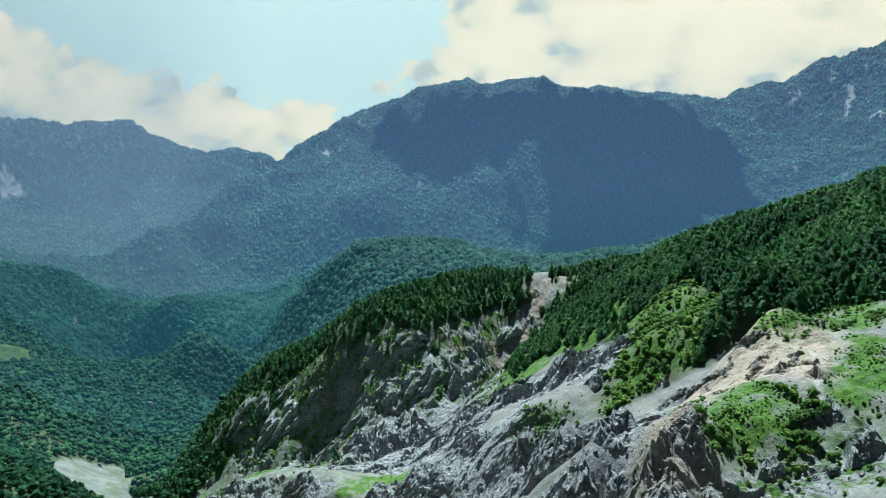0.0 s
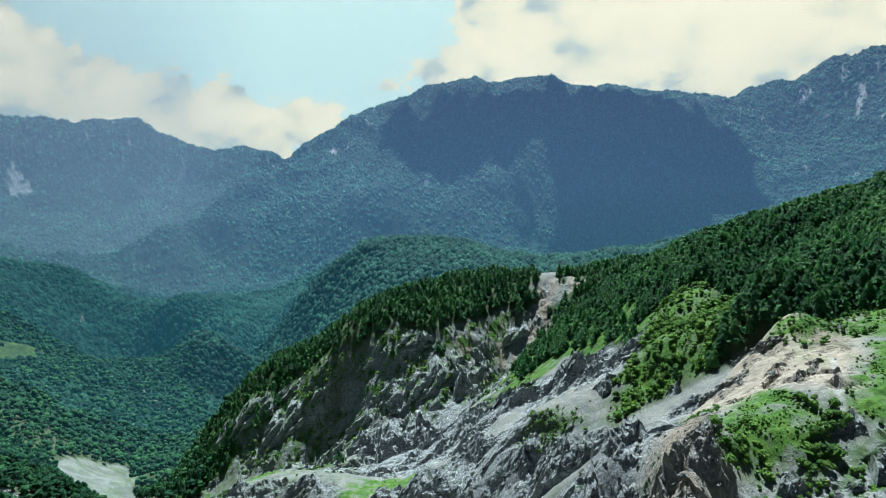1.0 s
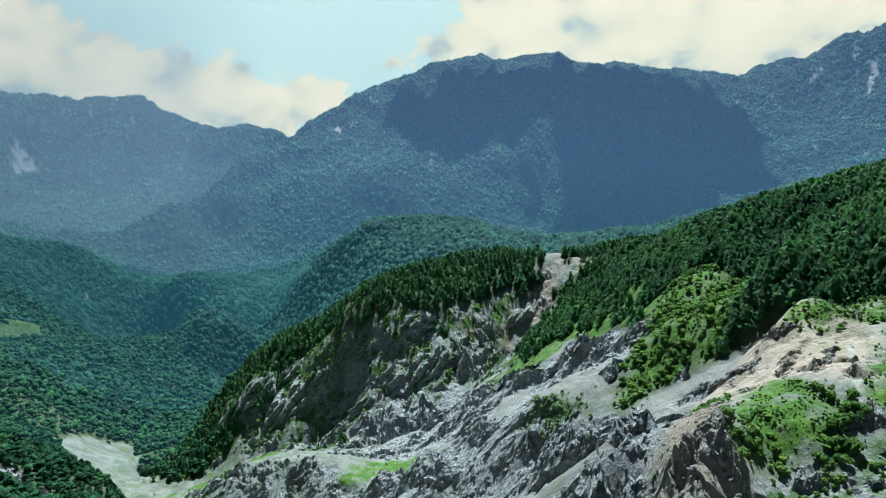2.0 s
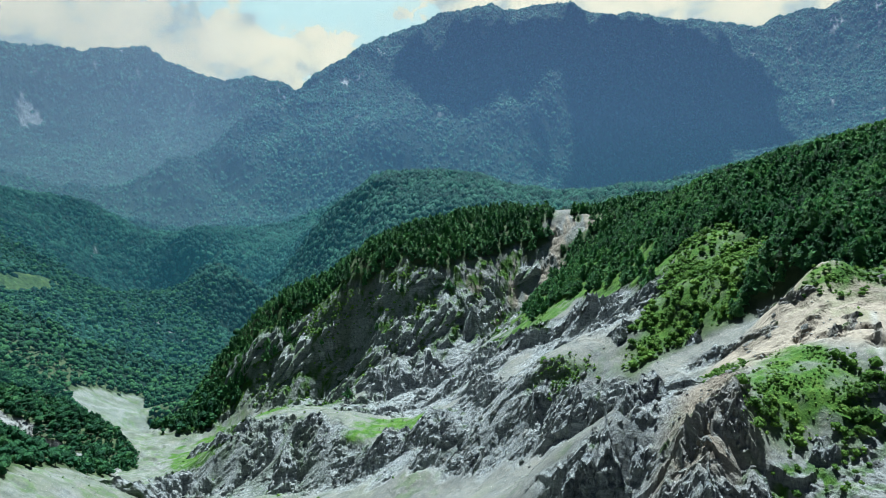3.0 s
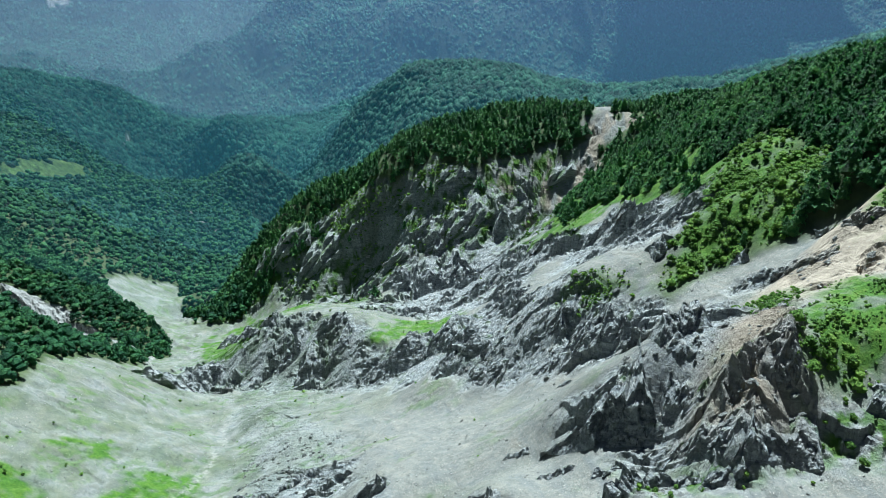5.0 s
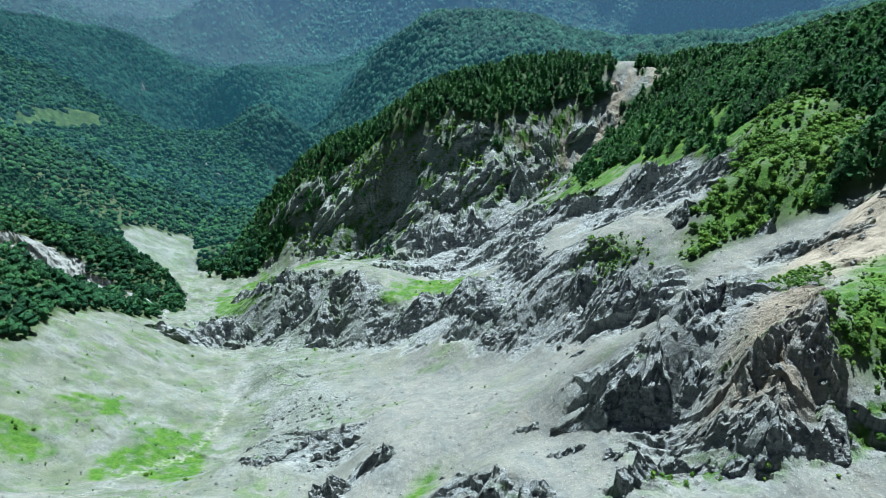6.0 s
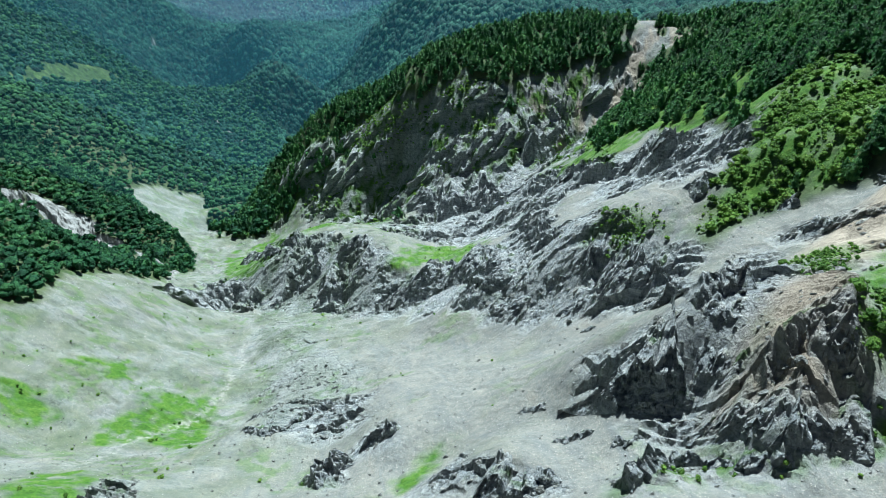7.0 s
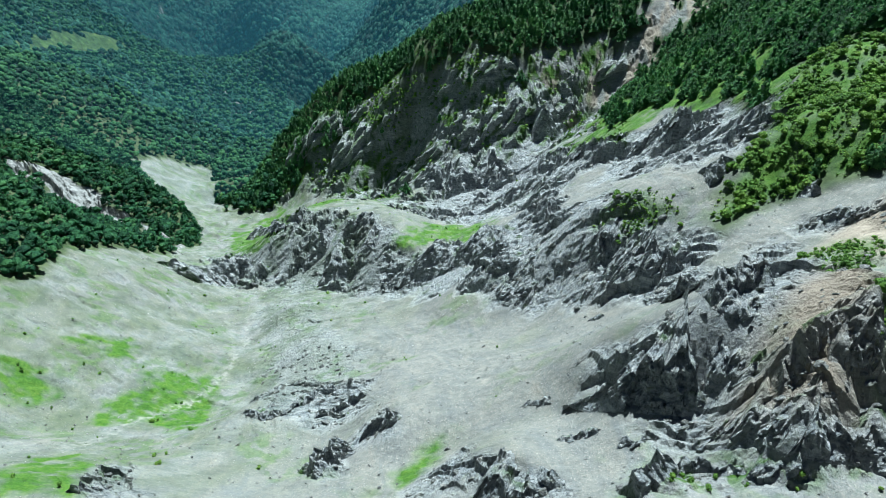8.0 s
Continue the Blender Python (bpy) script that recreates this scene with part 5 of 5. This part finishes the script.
# ---- unseen clouds added to shade the massif ----
def build_cloud(outline, height, name, label, seed):
    """An unseen flat-based fair-weather cloud, added over the far range; the outline is that of its shadow on the
    slopes.
    """
    shade = np.array(outline, float)
    ground_z = base(shade[:, 0], shade[:, 1])
    lift = (height - ground_z) / SUN_FROM.z
    plan = [(px + SUN_FROM.x * k, py + SUN_FROM.y * k) for (px, py), k in zip(outline, lift)]
    xs, ys = [p[0] for p in plan], [p[1] for p in plan]
    gx, gy = np.meshgrid(np.arange(min(xs) - 60, max(xs) + 80, 22), np.arange(min(ys) - 60, max(ys) + 80, 22))
    fray = Lattice(seed)
    much = min(120, 0.16 * min(max(xs) - min(xs), max(ys) - min(ys)))
    a, b = gx + much * fray.fbm(gx / 170, gy / 170, 4), gy + much * fray.fbm(gx / 120 + 9, gy / 120, 4)
    deep = within(a, b, plan, 1.3 * much)
    inside = deep > 0.5
    rise = np.sqrt(np.clip(deep - 0.5, 0, 1)) * (220 + 160 * fray.fbm(gx / 200, gy / 200, 4)) + 4
    rows, cols = gx.shape
    top = np.stack([gx, gy, height + rise], -1).reshape(-1, 3)
    low = np.stack([gx, gy, height - 0.15 * rise], -1).reshape(-1, 3)
    i, j = np.meshgrid(np.arange(rows - 1), np.arange(cols - 1), indexing="ij")
    keep = (inside[:-1, :-1] & inside[1:, :-1] & inside[:-1, 1:] & inside[1:, 1:])
    i, j = i[keep], j[keep]
    upper = np.stack([i * cols + j, i * cols + j + 1, (i + 1) * cols + j + 1, (i + 1) * cols + j], -1)
    lower = upper[:, ::-1] + rows * cols
    faces = np.concatenate([upper, lower])
    used, packed = np.unique(faces, return_inverse=True)
    mesh = mesh_from(name, np.concatenate([top, low])[used], None, [CLOUD], packed.reshape(-1, 4), smooth=True)
    tagged(new(name, mesh), label, "cloud", kind="structure")


def cloud_material():
    m, n = material("cloud_white")
    tone = n.ramp(n.noise(place(n), 0.006, 5.0, 0.6), (0.3, (0.78, 0.80, 0.83)), (0.7, (0.90, 0.90, 0.90)))
    finish(n, tone, 1.0)
    return m


CLOUD = cloud_material()
build_cloud(CLOUD_SHADE, 2000, "cumulus_cloud", "broad flat-based white cloud, unseen, added to shade the massif", 61)
build_cloud(CLOUD_SHADE_SMALL, 2000, "cumulus_cloud", "small flat-based white cloud, unseen, added to shade the massif", 62)


# ---- rocks ----
def along_line(points, count):
    """Places evenly along a broken line with its third value, and the way that faces the look-out."""
    p = np.array(points, float)
    run = np.r_[0, np.cumsum(np.hypot(*np.diff(p[:, :2], axis=0).T))]
    s = np.linspace(0, run[-1], count)
    x, y, h = (np.interp(s, run, p[:, k]) for k in range(3))
    reach = max(3, count // 6)
    pad = lambda q: np.convolve(np.pad(q, reach, mode="reflect", reflect_type="odd"), np.ones(2 * reach + 1) / (2 * reach + 1), "valid")
    x, y = pad(x), pad(y)
    tx, ty = np.gradient(x), np.gradient(y)
    size = np.hypot(tx, ty) + 1e-9
    nx, ny = -ty / size, tx / size
    flip = np.sign(nx * x + ny * (y + 60))
    flip = np.where(flip.sum() > 0, 1.0, -1.0)
    return s, x, y, h, nx * flip, ny * flip


def build_scarp(points, label, group, seed, material_used, steep):
    """A scarp of bedded slate: joint blocks in a row, each with a steep fluted face, a broken crest and a sloping back."""
    rng = np.random.RandomState(seed)
    mid = np.array(points, float).mean(0)
    far = math.hypot(mid[0], mid[1])
    step = 0.0021 * far
    grain = min(0.8 * mid[2], 2.2 + 0.0075 * far)
    stepped = 17.0 if group == "cliff outcrops" else 0
    length = sum(math.dist(a[:2], b[:2]) for a, b in zip(points, points[1:]))
    slim = length > 4.5 * mid[2]
    pieces = max(3, min(8, int(length / (1.8 * mid[2] + 1)))) if slim else max(2, min(5, int(length / (2.2 * mid[2] + 2))))
    rock = tagged(new("rock_outcrop"), label, "rock", group)
    origin = Vector((mid[0], mid[1], float(land(mid[0:1], mid[1:2])[0])))
    rock.location = origin
    columns = max(24, int(length / step))
    s, lx, ly, lh, nx, ny = along_line(points, columns)
    whole = np.linspace(0, 1, columns)
    jag = 0.66 + 0.36 * N1.fbm(s / (1.4 * mid[2]) + seed, s * 0 + seed * 3.1, 5, 0.62)
    if stepped:
        jag, lh = 0.65 + 0.5 * (jag - 0.65), 0.66 * lh
    lh = lh * np.clip(jag + 0.35, 0.35, 1.45) * np.clip(1 - np.abs(2 * whole - 1) ** 7, 0.05, 1)
    cuts = np.sort(np.r_[0, (np.arange(1, pieces) + rng.uniform(-0.25, 0.25, pieces - 1)) / pieces, 1])
    for a, b in zip(cuts, cuts[1:]):
        i, j = max(0, int((a - 0.03) * columns)), min(columns, int((b + 0.03) * columns) + 1)
        e = np.abs(np.linspace(-1, 1, j - i))
        h = lh[i:j] * (rng.uniform(0.45, 1.2) if slim else rng.uniform(0.82, 1.12)) * (1 - (0.85 if slim else 0.55) * e ** (3 if slim else 8))
        lead = rng.uniform(-1.0, 1.0) * mid[2] * (0.5 if slim else 0.10)
        rake, back = rng.uniform(*steep), rng.uniform(0.9, 1.5)
        top = max(2.0, float(h.max()))
        faces_n = int(np.clip(1.25 * top / step, 10, 56))
        backs_n = int(np.clip(0.75 * back * top / step, 8, 40))
        k = np.r_[-0.22, -0.08, np.linspace(0, 1, faces_n), np.ones(backs_n)][:, None]
        q = np.r_[0, 0, np.zeros(faces_n), (np.arange(1, backs_n + 1) / backs_n) ** 1.15][:, None]
        sx, x0, y0 = s[i:j][None], lx[i:j][None], ly[i:j][None]
        ax, ay = nx[i:j][None], ny[i:j][None]
        foot = land(x0[0], y0[0])[None]
        # run of the face: raked, cut by joints and beds that rise to one side
        z_rel = k * h[None]
        bed = z_rel - 0.55 * sx
        flute = N2.ridged((sx + 0.5 * z_rel) / (0.5 * grain) + seed, z_rel / (1.5 * grain) + q, 4, 0.6) - 0.733
        ledge = facets((sx + 0.4 * z_rel) / (1.1 * grain) + seed, bed / (1.5 * grain) + 0 * q, seed)
        chip = facets((sx + 0.3 * z_rel) / (0.42 * grain), bed / (0.55 * grain) + 0 * q, seed + 40)
        out = rake * z_rel - grain * (0.6 if stepped else 1.0) * (0.45 * flute + 0.42 * ledge + 0.20 * chip) * np.clip(k * 2.2, 0.06, 1) + lead
        if stepped:
            # ledges that climb to one side, each a bench of turf between steep risers
            rise = bed / stepped
            f = rise - np.floor(rise)
            bench = np.clip((f - 0.74) / 0.20, 0, 1)
            out = out + 0.42 * stepped * (np.floor(rise) + bench + 0.55 * sx / stepped) * np.clip(k * 3, 0, 1)
        d = out * (1 - q) + q * ((back + rake + (0.42 if stepped else 0)) * h[None] + 0.5 * mid[2]) + q * (1 - q) * grain * 0.5 * flute
        x, y = x0 + ax * d, y0 + ay * d
        ground_z = land(x, y)
        relief = grain * (0.30 * facets((0.88 * x - 0.47 * y) / (1.5 * grain), (0.47 * x + 0.88 * y) / (0.9 * grain), seed, 0.8) + 0.16 * facets(x / (0.6 * grain), y / (0.4 * grain), seed + 9, 0.6))
        fall = np.clip(1 - q, 0, 1) ** 1.25
        z_back = np.minimum(foot + h[None] + 0.35 * (d - rake * h[None]), ground_z + h[None] * fall) + relief * np.clip(q * 5, 0, 1) * np.clip((1 - q) * 3, 0, 1) - 0.06 * h[None] * q ** 3 - 0.4 * q
        z = np.where(q > 0, z_back, foot + z_rel + 0.10 * grain * chip * np.clip(k, 0, 1))
        rows, cols = z.shape
        ii, jj = np.meshgrid(np.arange(rows - 1), np.arange(cols - 1), indexing="ij")
        quads = np.stack([ii * cols + jj, ii * cols + jj + 1, (ii + 1) * cols + jj + 1, (ii + 1) * cols + jj], -1).reshape(-1, 4)
        cross = ax[0, 0] * (ly[j - 1] - ly[i]) - ay[0, 0] * (lx[j - 1] - lx[i])
        if cross > 0:
            quads = quads[:, ::-1]
        bare, turf, shrub, crag, clay, pale, wood = covers(x, y)
        on_back = np.clip(q * 4, 0, 1)
        grown = np.clip(np.maximum(turf, wood) * on_back + on_back * np.clip(3 * N4.fbm(x / 9, y / 9, 3) - 0.9, 0, 0.6), 0, 1)
        if stepped:
            grown = np.maximum(grown, (1 - np.minimum(q * 9, 1)) * np.where((f > 0.70) & (k > 0.05), 0.75, 0) * np.clip(0.6 + 1.6 * N3.fbm(x / 11, y / 11, 3), 0, 1))
        fields = [("turf", grown), ("crag", 1 - on_back * (0.3 * np.clip(q * 1.5, 0, 1) * (1 - crag))), ("clay", clay * (0.45 + 0.3 * on_back)), ("pale", 0 * z), ("wood", 0 * z)]
        verts = np.stack([x, y, z], -1).reshape(-1, 3) - np.array(origin)
        mesh = mesh_from("joint_block", verts, None, [material_used], quads, [(key, f.ravel()) for key, f in fields])
        new("joint_block", mesh).parent = rock


def build_scarps():
    seed = 800
    for group, label, steep, rows in (
            ("cliff outcrops", "massive shadowed slate buttress of the cliff spur", (0.05, 0.30), SCARPS_CLIFF + SCARPS_CLIFF_MORE),
            ("rib outcrops", "jagged grey slate rib on the landslide slope", (0.45, 0.95), SCARPS_RIBS + SCARPS_RIBS_MORE),
            ("shoulder outcrops", "dark bedded slate outcrop above the pale scree", (0.2, 0.45), SCARPS_NEAR[:2]),
            ("shoulder outcrops", "weathered bedded slate outcrop above the pale scree", (0.45, 0.95), SCARPS_NEAR[2:] + SCARPS_NEAR_MORE + SCARPS_NEAR_REST),
            ("shoulder ledges", "weathered rock step in the tan slope", (0.3, 0.7), SCARPS_SHOULDER + SCARPS_SHOULDER_MORE),
            ("low outcrops", "low dark slate outcrop in the debris apron", (0.3, 0.7), SCARPS_LOW + SCARPS_LEFT)):
        for points in rows:
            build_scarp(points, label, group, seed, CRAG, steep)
            seed += 1


def ball(level):
    bm = bmesh.new()
    bmesh.ops.create_icosphere(bm, subdivisions=level, radius=1.0)
    v = np.array([p.co[:] for p in bm.verts])
    f = np.array([[q.index for q in p.verts] for p in bm.faces])
    bm.free()
    return v, f


BALLS = {level: ball(level) for level in (1, 2, 3, 4, 5)}


def rock_shape(seed, level, cuts, ledges, rough, deep=0.5):
    """A fractured block, 2 across: a ball cut by joint planes, stepped along its beds and weathered."""
    rng = np.random.RandomState(seed)
    v, f = BALLS[level]
    v = v.copy()
    for _ in range(cuts):
        d = rng.normal(size=3)
        d /= np.linalg.norm(d)
        at = rng.uniform(deep, deep + 0.34)
        v -= np.clip(v @ d - at, 0, None)[:, None] * d
    bed = np.array([-0.45, 0.25, 0.86]) + rng.normal(0, 0.12, 3)
    bed /= np.linalg.norm(bed)
    s = v @ bed
    step = np.floor(s * ledges + rng.rand()) * 12.9898
    jut = np.sin(step) * 43758.5453
    jut = jut - np.floor(jut) - 0.5
    flat = v - s[:, None] * bed
    v = v + flat * (0.17 * jut)[:, None]
    if rough:
        shift = rng.uniform(-50, 50, 3)
        push = [noise.fractal(Vector(p * 1.7 + shift), 0.9, 2.1, 4) + 0.55 * noise.fractal(Vector(p * 5.5 + shift), 0.8, 2.1, 4) + 0.35 * noise.hetero_terrain(Vector(p * 11 + shift), 0.9, 2.0, 2, 0.3) * 0.5 for p in v]
        v = v * (1 + rough * np.array(push))[:, None]
    return v, f


def lay_rock(v, size, rng):
    """A slab of rock drawn out along the beds, which rise to one side."""
    w = v * size * np.array([rng.uniform(0.9, 1.7), rng.uniform(0.5, 0.9), rng.uniform(0.45, 0.8)]) * 0.5
    tilt, a = rng.uniform(0.15, 0.75), rng.uniform(-0.6, 0.6)
    c, s = math.cos(a), math.sin(a)
    wx, wz = w[:, 0] * math.cos(tilt) - w[:, 2] * math.sin(tilt), w[:, 0] * math.sin(tilt) + w[:, 2] * math.cos(tilt)
    return np.stack([wx * c - w[:, 1] * s, wx * s + w[:, 1] * c, wz], -1)


def many_rocks(name, label, category, seed, places, sizes, level, mat, sink):
    rng = np.random.RandomState(seed)
    kinds = [rock_shape(seed + k, level, 14, 4.0, 0.07 if level > 1 else 0, 0.34) for k in range(6)]
    x, y = places
    z = land(x, y)
    vs, fs, start = [], [], 0
    for k in range(len(x)):
        v, f = kinds[rng.randint(6)]
        vs.append(lay_rock(v, sizes[k], rng) + np.array([x[k], y[k], z[k] + sink * sizes[k]]))
        fs.append(f + start)
        start += len(v)
    mesh = mesh_from(name, np.concatenate(vs), np.concatenate(fs), [mat])
    tagged(new(name, mesh), label, category, kind="stuff")


def single_rocks(x, y, sizes, seed):
    """The larger loose slabs near the look-out, one by one."""
    rng = np.random.RandomState(seed)
    meshes = []
    for k in range(7):
        v, f = rock_shape(seed + k, 3, 16, 5.0, 0.10, 0.38)
        meshes.append(mesh_from("slate_boulder", lay_rock(v, 1.0, rng), f, [SLATE]))
    z = land(x, y)
    for k in range(len(x)):
        slab = tagged(new("slate_boulder", meshes[rng.randint(7)]), "tilted boulder of broken grey slate on the slope", "rock", "slate boulders")
        slab.matrix_world = pose(x[k], y[k], z[k] - 0.02 * sizes[k], rng.uniform(-12, 12), rng.uniform(-12, 12), rng.uniform(-25, 25)) @ Matrix.Diagonal((sizes[k], sizes[k], sizes[k], 1))


def build_rubble():
    # broken slate among the crags
    x, y, rng = scatter(401, 8.0, -420, 240, 205, 960)
    bare, turf, shrub, crag, clay, pale, wood = covers(x, y)
    r = np.hypot(x, y)
    keep = (crag > 0.5) & (rng.rand(len(x)) < np.where(r < 450, 0.55, 0.42)) & (turf < 0.5)
    x, y = x[keep], y[keep]
    size = (1.8 + 5 * rng.rand(len(x)) ** 2.5) * np.clip(np.hypot(x, y) / 520, 0.5, 1.6)
    close = np.argsort(np.hypot(x, y))[:150]
    single_rocks(x[close], y[close], size[close] * 1.15, 460)
    rest = np.setdiff1d(np.arange(len(x)), close)
    many_rocks("slate_crags", "broken grey slate crags scattered over the ribs", "rocks", 410, (x[rest], y[rest]), size[rest], 2, SLATE, -0.05)
    # small ragged blocks on the nearer outcrops
    x, y, rng = scatter(403, 3.4, -150, 150, 200, 420)
    bare, turf, shrub, crag, clay, pale, wood = covers(x, y)
    keep = (crag > 0.45) & (rng.rand(len(x)) < 0.42) & (turf < 0.5)
    x, y = x[keep], y[keep]
    many_rocks("slate_blocks", "small ragged slate blocks on the outcrops", "rocks", 430, (x, y), 1.0 + 3.2 * rng.rand(len(x)) ** 2, 2, SLATE, 0.12)
    # stones on the scree
    x, y, rng = scatter(402, 3.2, -340, 210, 200, 640)
    bare, turf, shrub, crag, clay, pale, wood = covers(x, y)
    patch = N2.fbm(x / 35, y / 35, 3)
    keep = (bare > 0.6) & (crag < 0.6) & (turf < 0.6) & (rng.rand(len(x)) < 0.22 + 0.35 * np.clip(patch, 0, 1) + 0.22 * np.clip((-60 - x) / 80, 0, 1))
    x, y = x[keep], y[keep]
    size = 0.5 + 1.3 * rng.rand(len(x)) ** 3 + 1.4 * (rng.rand(len(x)) > 0.99)
    many_rocks("scree_stones", "loose pale grey stones strewn over the scree", "stones", 420, (x, y), size, 1, STONE, 0.15)


build_scarps()
build_rubble()
